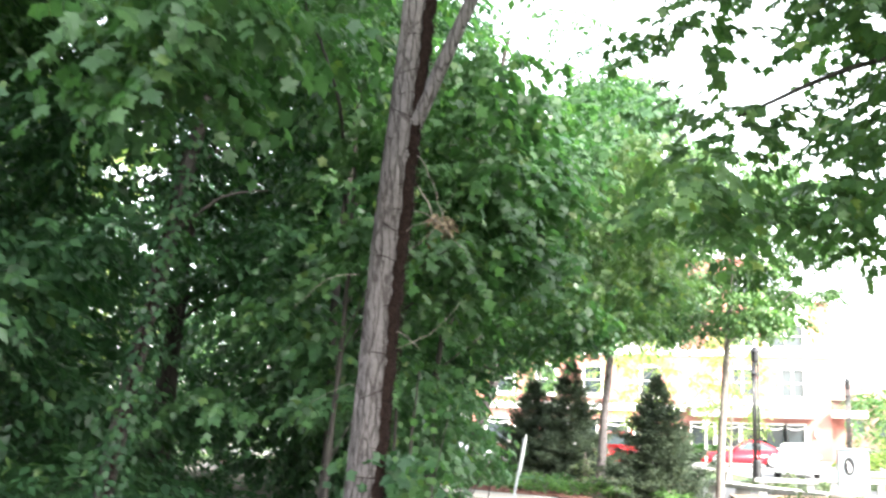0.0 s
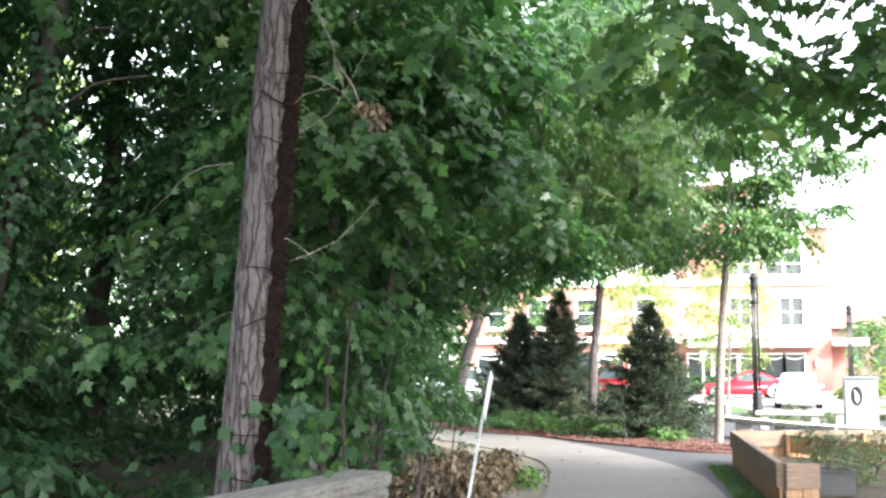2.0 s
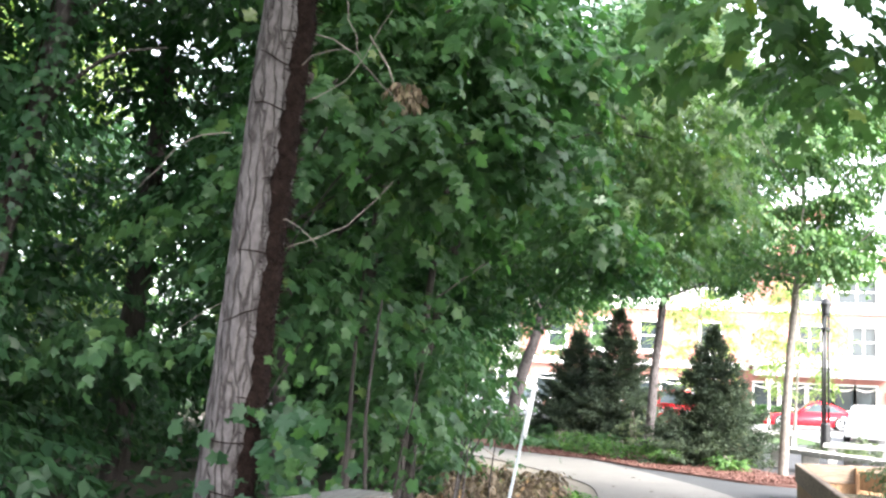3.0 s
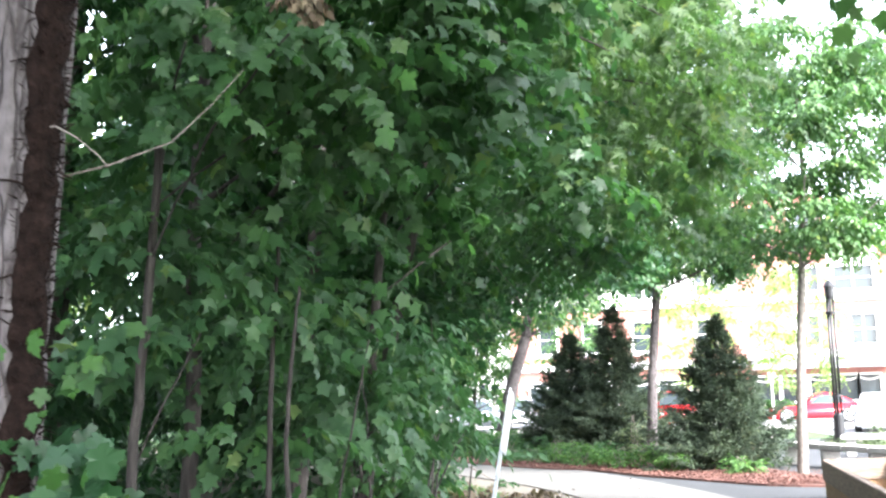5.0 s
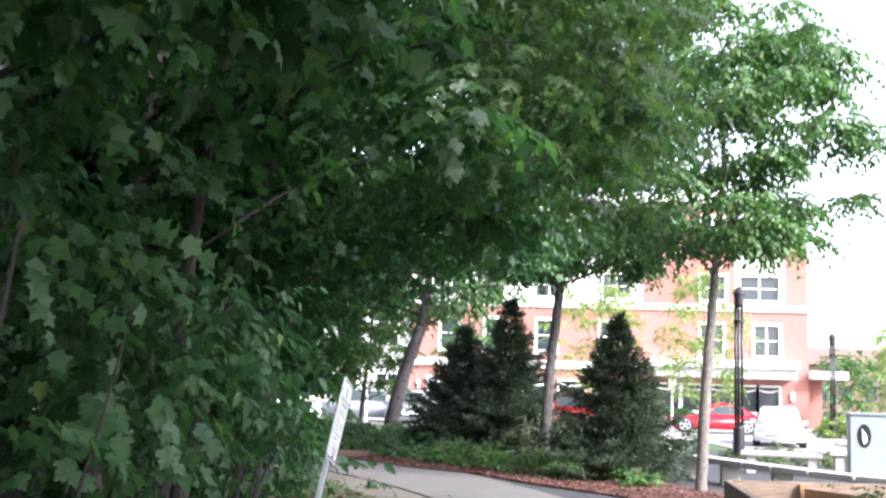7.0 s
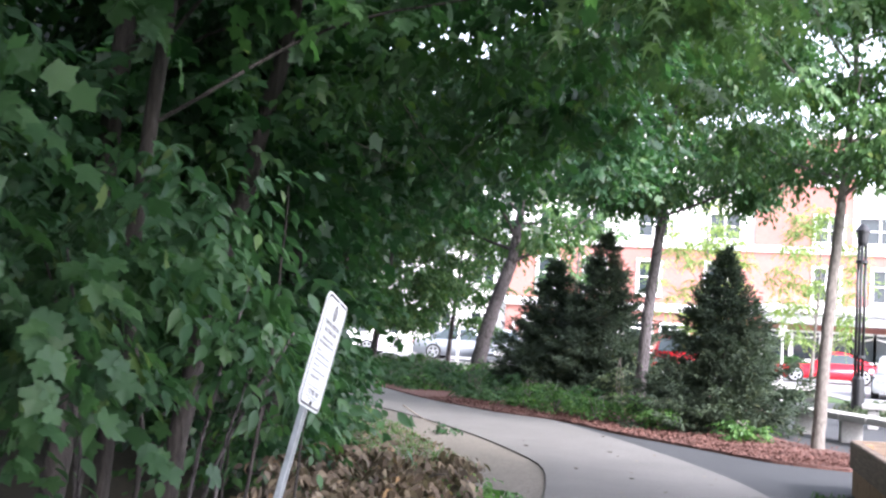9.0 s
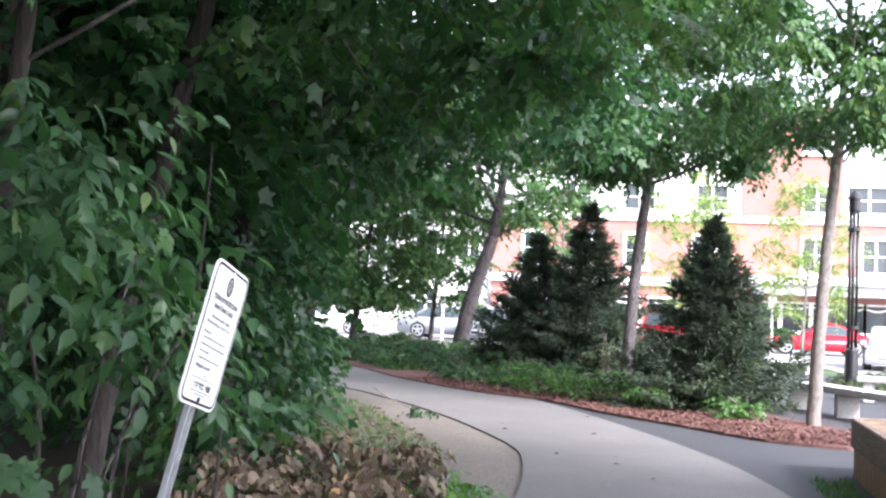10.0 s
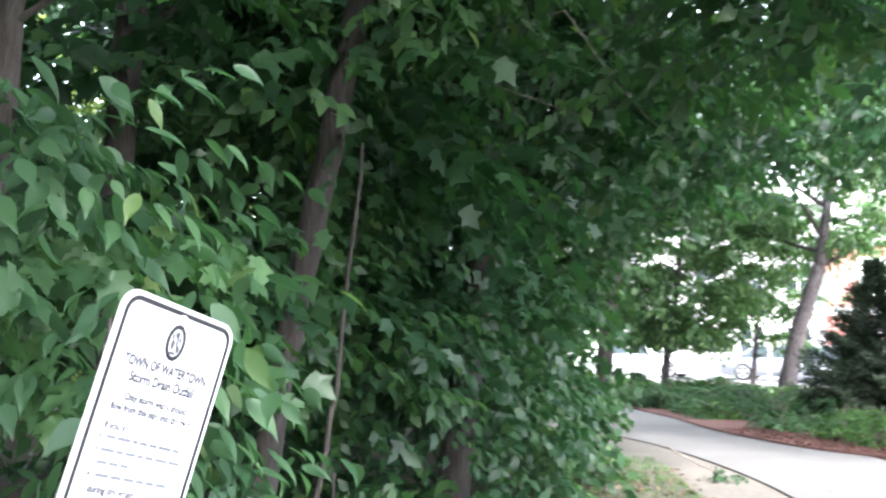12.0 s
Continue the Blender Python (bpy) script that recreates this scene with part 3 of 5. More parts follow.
STEMS = [((-2.1, 11.6), (-1.5, 11.6, 2.95), 0.075, 7.5), ((-2.58, 11.0), (-2.3, 11.0, 3.0), 0.085, 8), ((-3.85, 5.5), (-3.0, 5.5, 4.4), 0.1, 9), ((-1.45, 9.5), (-1.25, 9.5, 2.4), 0.05, 5),
         ((-2.6, 14.5), (-2.1, 14.6, 4), 0.13, 8), ((-4.3, 18.5), (-3.6, 18.3, 4), 0.14, 8), ((-6.5, 13), (-6.2, 13, 5), 0.2, 9),
         ((-7.5, 5), (-7.2, 5, 5), 0.22, 9), ((-6.8, 22.5), (-6.2, 22.2, 4), 0.14, 8), ((-1.9, 6.4), (-1.7, 6.5, 3), 0.035, 5)]
trees = []
for (x, y), (hx, hy, hz), r, top in STEMS:
    t = thing("tree", (x, y, 0), 0, "woodland maple with a slender dark trunk and dense green crown", "tree", "trees of the wood")
    lean = Vector((hx - x, hy - y, hz))
    pts = [(0, 0, -0.1), tuple(lean * 0.45 + Vector((random.uniform(-0.05, 0.05), 0, 0))), tuple(lean), tuple(lean * (top / hz) + Vector((random.uniform(-0.2, 0.2), random.uniform(-0.2, 0.2), 0)))]
    limb("trunk", pts, r, r * 0.45, BARK_DARK, t, "", 12, 0.08, 0.008, 0.2)
    for k in range(3):
        a, z0 = random.uniform(-1.2, 1.2), random.uniform(0.35, 0.8)
        b = Vector(pts[0]).lerp(lean * (top / hz), z0)
        e = b + Vector((math.cos(a), math.sin(a) * 0.8, 0.5)) * random.uniform(0.8, 1.8)
        limb("limb", [b, b.lerp(e, 0.5) + Vector((0, 0, 0.15)), e], r * 0.22, 0.006, BARK_DARK, t, "", 7, 0.05)
    trees.append((t, np.array((x, y, 0.0))))

for pts in ([(0.2, 1.4, 3.17), (0.72, 1.4, 2.91), (1.23, 1.4, 2.70)], [(1.06, 1.4, 3.33), (1.36, 1.4, 2.88), (1.67, 1.4, 2.56)], [(0.1, 0.6, 2.6), (0.2, 1.4, 3.17), (1.06, 1.4, 3.33)]):
    limb("limb", pts, 0.006, 0.003, TWIG, trees[0][0], "bare grey branch", 6)

clad = thing("ivy", (-3.85, 5.5, 0), 0, "dark ivy climbing a slender woodland trunk", "ivy")
n = 1500
iz = rng.uniform(0.05, 4.6, n)
ia = rng.uniform(0, 2 * math.pi, n)
ir = 0.1 + np.abs(rng.normal(0, 0.05, n))
at = np.column_stack([iz * 0.193 + np.cos(ia) * ir, np.sin(ia) * ir, iz])
limb("stem", [(0.1, -0.1, 0), (0.3, -0.11, 1.4), (0.5, -0.1, 2.6), (0.75, -0.09, 4.2)], 0.018, 0.008, VINE, clad, "dark ivy stem", 7)
leaf_cloud("leaves", at, np.column_stack([np.cos(ia) * 0.4, np.sin(ia) * 0.4, np.full(n, -0.8)]) + rng.normal(0, 0.25, (n, 3)), np.column_stack([np.cos(ia), np.sin(ia), np.full(n, 0.4)]) + rng.normal(0, 0.25, (n, 3)), rng.uniform(0.05, 0.1, n), LOBED_LEAF, LEAF_DEEP, clad)

# clumps of leaves: a dense front along the path, a canopy over it, thinner woods behind
cl = []
for _ in range(340):
    y = rng.uniform(6.3, 25)
    z = rng.uniform(0.15, 3.6 if y < 13 else 5.5)
    cl.append((reach(y, z) - abs(rng.normal(0, 0.55)) - 0.1, y, z, rng.uniform(0.35, 0.6), 0))
for _ in range(130):
    y = rng.uniform(8, 26)
    z = rng.uniform(2.7, 8.5)
    x = rng.uniform(edge(y) - 2.5, reach(y, z))
    cl.append((x, y, z, rng.uniform(0.45, 0.75), 0))
for _ in range(125):  # branches that arch over the walk
    y = rng.uniform(5.8, 12.6)
    z = 3.05 + 2.6 * rng.uniform(0, 1) ** 1.3
    x1 = np.interp(y, (5.8, 7, 8.8, 9.8, 11.3, 12.6), (-0.5, 0.15, 0.6, 1.35, 1.75, 1.2)) + 0.25 * min(z - 3.05, 1.5)
    cl.append((x1 - (2.3 if y < 9 else 1.8) * rng.uniform(0, 1) ** 1.3, y, z, rng.uniform(0.3, 0.5), 5))
for _ in range(26):  # low shaded branches at the bend
    y = rng.uniform(12.5, 17)
    z = rng.uniform(2.2, 4.6)
    cl.append((reach(y, z) - rng.uniform(0, 2.2), y, z, rng.uniform(0.4, 0.6), 0))
for _ in range(14):  # undergrowth at the start of the wood
    cl.append((rng.uniform(-3.7, -2.7), rng.uniform(2.4, 3.6), rng.uniform(0.3, 2.0), rng.uniform(0.25, 0.4), 0))
for _ in range(12):  # a low branch near the big tree
    cl.append((rng.uniform(-2.2, -1.1), rng.uniform(1.2, 2.6), rng.uniform(3.7, 4.7), rng.uniform(0.3, 0.45), 5))
for _ in range(36):  # fuller front behind the big tree
    y = rng.uniform(6.3, 7.7)
    z = rng.uniform(1.3, 4.8)
    cl.append((reach(y, z) - rng.uniform(0, 0.6), y, z, rng.uniform(0.35, 0.55), 0))
for _ in range(600):
    y = rng.uniform(-3, 30)
    z = 8.2 * rng.uniform(0, 1) ** 1.1 + 0.1
    cl.append((edge(y) - rng.uniform(1.2, 10.5), y, z, rng.uniform(0.5, 0.9), 1))
for _ in range(240):  # high leaves over the wood's edge, mostly unseen, added to shade it
    y = rng.uniform(1, 11.5)
    z = rng.uniform(6.0, 9.5)
    cl.append((rng.uniform(-7, np.interp(y, (1, 5, 12), (0.5, 0.0, -1.2))), y, z, rng.uniform(0.55, 0.9), 3))
for _ in range(130):  # closed wood beside the start
    cl.append((rng.uniform(-10.5, -5.2), rng.uniform(5, 13), rng.uniform(0.8, 7.5), rng.uniform(0.5, 0.9), 1))
for _ in range(85):  # upper branches over the bend, added also to shade it
    y = rng.uniform(12, 17)
    cl.append((rng.uniform(-3.2, 0.9), y, rng.uniform(5.0, 7.2), rng.uniform(0.45, 0.75), 3))
for _ in range(80):
    y = rng.uniform(17, 28)
    z = rng.uniform(3.8, 8.8)
    cl.append((edge(y) + rng.uniform(-1.0, 4.4), y, z, rng.uniform(0.4, 0.65), 2))
for _ in range(190):  # inner canopy beyond the bend's branches, shade coloured into its leaves
    y = rng.uniform(10.5, 20)
    z = rng.uniform(3.8, 10)
    cl.append((rng.uniform(edge(y) - 4.5, edge(y) + 0.2), y, z, rng.uniform(0.5, 0.85), 1))
for _ in range(125):  # solid leaves behind the hollow, its shade put into their dark green
    y = rng.uniform(11, 19)
    cl.append((edge(y) - rng.uniform(0.2, 2.6), y, rng.uniform(1.6, 6.6), rng.uniform(0.45, 0.75), 6))
for _ in range(45):
    y = rng.uniform(14, 20)
    cl.append((edge(y) + rng.uniform(-0.6, 0.9), y, rng.uniform(2.8, 5.0), rng.uniform(0.4, 0.6), 6))
for _ in range(320):  # trees on the far side of the wood; yellow leaf colour stands in for sun
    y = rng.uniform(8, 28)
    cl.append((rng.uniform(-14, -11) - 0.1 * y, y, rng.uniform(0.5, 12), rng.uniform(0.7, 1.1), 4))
for _ in range(55):  # upper branches beside the big tree, added to darken the wood there
    cl.append((rng.uniform(-6.5, -2.2), rng.uniform(2, 8), rng.uniform(5.6, 7.6), rng.uniform(0.5, 0.8), 3))
for _ in range(150):  # unseen leaves added overhead to shade the start of the walk
    cl.append((rng.uniform(1.0, 7.0), rng.uniform(-4.5, 2.0), rng.uniform(6.6, 9.2), rng.uniform(0.55, 0.9), 3))
cl = np.array(cl)
way_in = np.degrees(np.arctan2(cl[:, 0] - 1.3, cl[:, 1] + 1.5))
rise = (cl[:, 2] - 1.6) / np.hypot(cl[:, 0] - 1.3, cl[:, 1] + 1.5)
far_in = np.degrees(np.arctan2(cl[:, 0] - 1.3, cl[:, 1] - 7.5))
lift_ = (cl[:, 2] - 1.5) / np.hypot(cl[:, 0] - 1.3, cl[:, 1] - 7.5)
thin = (far_in > -53) & (far_in < -39) & (lift_ > 0.11) & ((cl[:, 4] < 2) | (cl[:, 4] == 5)) & (cl[:, 1] > 8)  # sky shows between the slender trunks
opening = (way_in > -38) & (way_in < -26) & (cl[:, 4] < 3) & (cl[:, 1] < 14)  # a thinner place in the wood, open to the light behind
ok = ~((cl[:, 4] == 0) & (cl[:, 1] < 9.3) & (cl[:, 1] > 8.2) & (cl[:, 0] > -0.9) & (cl[:, 2] < 2.6))
ok &= ~((cl[:, 1] > 6.5) & (cl[:, 1] < 12.5) & (cl[:, 0] > -3.1) & (cl[:, 4] == 0) & (cl[:, 2] < 1.55) & (rng.uniform(size=len(cl)) < np.where(cl[:, 2] < 0.75, 1, 0.75)))  # open shade under the branches
ok &= ~((cl[:, 1] > 7.6) & (cl[:, 1] < 11.5) & (cl[:, 0] > -2.7) & (cl[:, 2] > 1.95) & (cl[:, 2] < 4.2) & (rng.uniform(size=len(cl)) < 0.65))  # gap in which the two trunks show
ok &= ~(opening & (rng.uniform(size=len(cl)) < np.where((rise > 0.19) & (way_in < -30), 0.4, np.where(rise > 0.15, 0.2, 0.05))))
ok &= ~(thin & (rng.uniform(size=len(cl)) < 0.45))
ok &= ~((cl[:, 4] == 0) & (cl[:, 1] > 13) & (cl[:, 2] > 2.8) & (rng.uniform(size=len(cl)) < 0.35))  # airy branches past the bend
ok &= ~((cl[:, 4] == 0) & (cl[:, 1] < 11) & (rng.uniform(size=len(cl)) < 0.25))  # dark gaps between the sprays
cl = cl[ok]
front, back, over, roof_, sun_toned, arch, inner = (cl[cl[:, 4] == k] for k in range(7))
near = np.argmin([np.hypot(front[:, 0] - p[0], front[:, 1] - p[1]) for _, p in trees], 0)
for i, (t, p) in enumerate(trees):
    mine = front[near == i]
    if len(mine):
        # leaf greens paler by the path, darker inside, in place of light and shade
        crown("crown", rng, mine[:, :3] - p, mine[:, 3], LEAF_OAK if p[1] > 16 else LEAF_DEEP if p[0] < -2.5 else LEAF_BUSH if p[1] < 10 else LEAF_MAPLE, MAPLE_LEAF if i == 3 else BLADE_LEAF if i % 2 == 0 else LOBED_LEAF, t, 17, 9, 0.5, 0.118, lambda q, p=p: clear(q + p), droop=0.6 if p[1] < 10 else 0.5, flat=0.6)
arching = thing("tree", (-2.4, 8.2, 0), 0, "maple whose long drooping branches arch over the path", "tree", "trees of the wood")
ARCHING = Vector((-2.4, 8.2, 0))
limb("trunk", [(0, 0, -0.1), (0.1, 0.05, 1.5), (0.1, 0.1, 3.2), (0.3, 0.2, 6.0)], 0.07, 0.03, BARK_DARK, arching, "", 12, 0.08, 0.008, 0.2)
for pts in ([(-2.3, 8.25, 2.4), (-1.2, 7.9, 3.3), (-0.2, 7.4, 3.75), (0.4, 7.1, 3.6)], [(-2.3, 8.3, 3.0), (-0.8, 8.5, 3.9), (0.3, 8.6, 4.2), (0.8, 8.6, 4.0)],
            [(-2.2, 8.35, 4.2), (-1.0, 8.2, 4.9), (0.2, 8.0, 5.3)], [(-2.2, 8.3, 4.0), (-1.6, 5.6, 4.6), (-0.9, 2.0, 4.3)]):
    limb("limb", [Vector(q) - ARCHING for q in pts], 0.028, 0.006, BARK_DARK, arching, "", 8, 0.05)
airy, arch = arch[arch[:, 1] >= 8.9], arch[arch[:, 1] < 8.9]
crown("crown", rng, arch[:, :3] - tuple(ARCHING), arch[:, 3], LEAF_MAPLE, MAPLE_LEAF, arching, 14, 9, 0.5, 0.115, lambda q: (q[:, 2] > 2.72) & (q[:, 0] < np.interp(q[:, 1], (-2.4, -1.2, 0.6, 1.6, 3.1, 4.4), (2.25, 2.9, 3.5, 4.4, 4.8, 4.3))), droop=0.75)
host, foot_ = trees[1]
for pts in ([(-2.35, 11.0, 3.0), (-1.0, 10.6, 3.9), (0.4, 10.3, 4.3), (1.5, 10.1, 4.0)], [(-2.3, 11.0, 3.4), (-0.8, 11.4, 4.2), (0.8, 11.6, 4.4), (1.8, 11.4, 3.7)], [(-2.3, 11.0, 3.8), (-1.0, 9.9, 4.6), (0.3, 9.4, 4.9), (1.2, 9.4, 4.5)]):
    limb("limb", [Vector(q) - Vector(foot_) for q in pts], 0.024, 0.005, BARK_DARK, host, "", 8, 0.05)
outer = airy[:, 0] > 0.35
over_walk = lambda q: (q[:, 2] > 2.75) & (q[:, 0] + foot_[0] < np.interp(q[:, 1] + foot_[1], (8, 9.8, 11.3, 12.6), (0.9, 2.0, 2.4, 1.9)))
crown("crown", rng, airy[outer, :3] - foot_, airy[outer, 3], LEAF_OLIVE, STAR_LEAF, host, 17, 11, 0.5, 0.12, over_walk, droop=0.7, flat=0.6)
# leaves away from the walk are coloured darker, as if shaded
crown("shade_toned_crown", rng, airy[~outer, :3] - foot_, airy[~outer, 3], LEAF_DEEP, LOBED_LEAF, host, 16, 9, 0.5, 0.12, over_walk)
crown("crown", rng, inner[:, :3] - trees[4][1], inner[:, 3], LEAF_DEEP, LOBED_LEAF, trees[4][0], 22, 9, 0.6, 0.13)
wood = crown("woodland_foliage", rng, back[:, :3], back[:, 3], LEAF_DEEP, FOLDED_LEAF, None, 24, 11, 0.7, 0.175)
light_wood = crown("sun_toned_foliage", rng, sun_toned[:, :3], sun_toned[:, 3], LEAF_YELLOW, FOLDED_LEAF, None, 20, 10, 0.8, 0.2)
tagged(light_wood, "foliage on the wood's far side, sunlight put into its yellow-green colour", "foliage", "", "stuff")
# overhead leaves that block sky and sun, most of them out of view
lid = crown("shading_foliage", rng, roof_[:, :3], roof_[:, 3], LEAF_MAPLE, FOLDED_LEAF, None, 22, 9, 0.6, 0.15)
tagged(lid, "high green leaves above the path, mostly unseen, added for shade", "foliage", "", "stuff")
tagged(wood, "dense foliage of the wood behind, its shade put into dark green colour", "foliage", "", "stuff")

lofty = thing("tree", (-5.6, 25.5, 0), 0, "maple whose light green branches arch over the bend", "tree", "trees of the wood")
limb("trunk", [(0, 0, -0.1), (0.3, -0.2, 2.5), (0.9, -0.5, 5.0), (1.5, -0.8, 8)], 0.16, 0.06, BARK_DARK, lofty, "", 12, 0.06, 0.008, 0.2)
limb("limb", [(0.7, -0.4, 4.2), (2.2, -1.2, 4.8), (4.0, -2.4, 4.7)], 0.05, 0.012, BARK_DARK, lofty, "", 8)
limb("limb", [(0.9, -0.5, 5.0), (2.0, 0.6, 5.8), (3.2, 1.4, 6.0)], 0.05, 0.012, BARK_DARK, lofty, "", 8)
crown("crown", rng, over[:, :3] - (-5.6, 25.5, 0), over[:, 3], LEAF_OAK, FOLDED_LEAF, lofty, 26, 10, 0.5, 0.14)

# ---- overhanging maple branch above the start of the walk ----
rng = np.random.default_rng(21)
branch = thing("tree", (6.4, 5.6, 0), 0, "maple whose leafy branch hangs over the path", "tree")
limb("trunk", [(0, 0, -0.1), (-0.1, 0, 2), (-0.2, 0, 5), (-0.1, 0, 8)], 0.2, 0.1, BARK_DARK, branch, "", 14)
limb("limb", [(-0.2, 0, 4.6), (-1.6, -0.5, 4.9), (-3.2, -0.9, 4.7), (-4.4, -1.0, 4.2)], 0.07, 0.012, BARK_DARK, branch, "", 8)
limb("limb", [(-0.2, 0, 4.0), (-1.4, -0.8, 4.0), (-2.8, -1.2, 3.7)], 0.05, 0.012, BARK_DARK, branch, "", 8)
crown("crown", rng, rng.uniform((-4.9, -2.0, 3.25), (0.5, 0.3, 6.6), (150, 3)), rng.uniform(0.3, 0.5, 150), LEAF_STREET, MAPLE_LEAF, branch, 12, 8, 0.45, 0.112)

# trees out of view, added to keep the sun off path and wood
for x, y, seed in ((8.8, 0.2, 71), (9.6, 6.8, 72), (8.2, -6.5, 73)):
    g = np.random.default_rng(seed)
    t = thing("tree", (x, y, 0), 0, "unseen broad maple added on the open side for shade", "tree", "maples by the plaza")
    limb("trunk", [(0, 0, -0.1), (0.05, 0, 1.5), (0, 0.1, 4), (0.1, 0, 8)], 0.2, 0.08, BARK_DARK, t, "", 14)
    for k in range(6):
        a = k * 1.05
        limb("limb", [(0.02, 0.05, 3 + k * 0.4), (math.cos(a) * 1.2, math.sin(a) * 1.2, 4 + k * 0.5), (math.cos(a) * 2.4, math.sin(a) * 2.4, 4.6 + k * 0.6)], 0.06, 0.015, BARK_DARK, t, "", 7)
    c = unit(g.normal(size=(230, 3))) * g.uniform(0.35, 1, (230, 1)) * (3.3, 3.8, 5.0) + (0, 0, 7.6)
    crown("crown", g, c, g.uniform(0.5, 0.8, 230), LEAF_MAPLE, FOLDED_LEAF, t, 16, 8, 0.5, 0.19)

# ---- near shrub with broad pointed leaves behind the sign ----
rng = np.random.default_rng(33)
random.seed(33)
bush = thing("shrub", (-0.95, 9.4, 0), 0, "tall shrub with broad pointed leaves beside the sign", "shrub")
for dx, dy, ex, ey, ez in ((0, 0, 0.35, -0.1, 1.6), (-0.3, -0.3, -0.2, -0.7, 1.7), (-0.1, 0.2, 0.5, 0.1, 1.4), (-0.5, 0.1, -0.6, -0.3, 1.8), (0.1, 0.1, 0.2, 0.4, 1.3)):
    limb("stem", [(dx, dy, -0.05), (dx * 0.5 + ex * 0.4, dy * 0.5 + ey * 0.4, ez * 0.55), (ex, ey, ez)], 0.014, 0.005, BARK, bush, "", 7)
c = np.array([(rng.uniform(-0.85, 0.5), rng.uniform(-0.75, 0.25), rng.uniform(1.15, 2.3)) for _ in range(30)] + [(rng.uniform(-0.6, -0.2), rng.uniform(-0.7, -0.3), rng.uniform(0.55, 0.8)) for _ in range(3)] + [(rng.uniform(0.35, 0.62), rng.uniform(-0.05, 0.2), rng.uniform(0.9, 1.6)) for _ in range(6)])
crown("foliage", rng, c, rng.uniform(0.18, 0.3, len(c)), LEAF_NEAR, OVAL_LEAF, bush, 7, 7, 0.4, 0.108, lambda p: ~((p[:, 0] > 0.53) & (p[:, 1] < -0.1)) & ((p[:, 2] > 1.05) | (rng.uniform(size=len(p)) < 0.12)), droop=0.55, flat=0.55)

low = thing("shrub", (-0.25, 13.0, 0), 0, "small green shrub at the edge of the dirt verge", "shrub")
c = rng.uniform((-0.35, -0.5, 0.08), (0.3, 0.5, 0.3), (10, 3))
crown("foliage", rng, c, rng.uniform(0.12, 0.2, 10), LEAF_HEDGE, PLAIN_LEAF, low, 12, 7, 0.22, 0.07)
limb("stem", [(0, 0, -0.02), (0.05, 0, 0.2), (0.1, 0.1, 0.3)], 0.012, 0.006, TWIG, low, "", 6)

# bare sticks among the leaves
for a, b, c2, r in (((-1.15, 10.6, 0), (-1.1, 10.9, 1.2), (-1.18, 11.2, 2.3), 0.014), ((-1.0, 10.0, 0), (-0.95, 9.95, 0.5), (-0.85, 9.8, 0.9), 0.011),
                    ((-0.72, 10.3, 0), (-0.7, 10.35, 0.5), (-0.6, 10.2, 1.1), 0.012), ((-1.3, 9.3, 0), (-1.36, 9.3, 0.6), (-1.2, 9.2, 1.3), 0.016), ((-1.75, 10.5, 0), (-1.7, 10.5, 0.8), (-1.8, 10.4, 1.6), 0.02),
                    ((-1.85, 6.4, 0), (-1.9, 6.5, 1.0), (-1.5, 6.6, 1.9), 0.012), ((-1.0, 7.4, 0), (-0.95, 7.4, 0.8), (-0.75, 7.5, 1.9), 0.012), ((-0.95, 6.8, 0), (-1.05, 6.8, 1.2), (-1.0, 6.9, 2.2), 0.022), ((-1.35, 7.2, 0), (-1.3, 7.2, 1.5), (-1.3, 7.4, 2.8), 0.025)):
    st = thing("bare_sapling", a, 0, "thin bare grey sapling standing among the leaves", "sapling", "bare saplings")
    o = Vector(a)
    limb("stem", [(0, 0, -0.05), Vector(b) - o, Vector(c2) - o], r, r * 0.4, BARK_DARK, st, "", 7, 0.05, 0.006, 0.1)

dead = thing("dead_branch", (-0.62, 12.4, 0), 0, "fallen dead branch with curled brown leaves", "dead branch")
limb("branch", [(-0.6, -0.9, 0.05), (-0.1, -0.1, 0.22), (0.25, 0.7, 0.12)], 0.02, 0.008, TWIG, dead, "", 7)
limb("branch", [(-0.3, 0.2, 0.02), (0.1, 0.1, 0.35), (0.35, -0.2, 0.45)], 0.014, 0.006, TWIG, dead, "", 7)
c = rng.uniform((-0.95, -1.7, 0.05), (0.4, 1.1, 0.48), (75, 3))
crown("dead_leaves", rng, c, rng.uniform(0.12, 0.22, 75), LEAF_DEAD, PLAIN_LEAF, dead, 9, 6, 0.2, 0.085, flat=1.2, droop=0.7)
hang = thing("dead_branch", (-0.72, 6.1, 3.62), 0, "small cluster of withered brown leaves caught in the branches", "dead branch")
limb("branch", [(-0.3, 0.1, 0.5), (-0.1, 0, 0.2), (0, 0, -0.1)], 0.012, 0.005, TWIG, hang, "", 6)
crown("dead_leaves", rng, rng.uniform((-0.1, -0.1, -0.15), (0.1, 0.1, 0.1), (5, 3)), [0.1] * 5, LEAF_DEAD, PLAIN_LEAF, hang, 8, 5, 0.07, 0.07, flat=1.0, droop=1.4, squash=1.0)

twig = thing("fallen_twig", (-1.95, 19.2, 0.03), 30, "small leafy twig lying at the path's edge", "twig")
limb("stem", [(-0.45, 0, 0.35), (-0.1, 0.03, 0.15), (0.25, 0, 0.02)], 0.012, 0.005, TWIG, twig, "", 6)
crown("leaves", rng, rng.uniform((-0.1, -0.1, 0.05), (0.25, 0.1, 0.1), (3, 3)), [0.08] * 3, LEAF_DEEP, PLAIN_LEAF, twig, 7, 4, 0.15, 0.07)

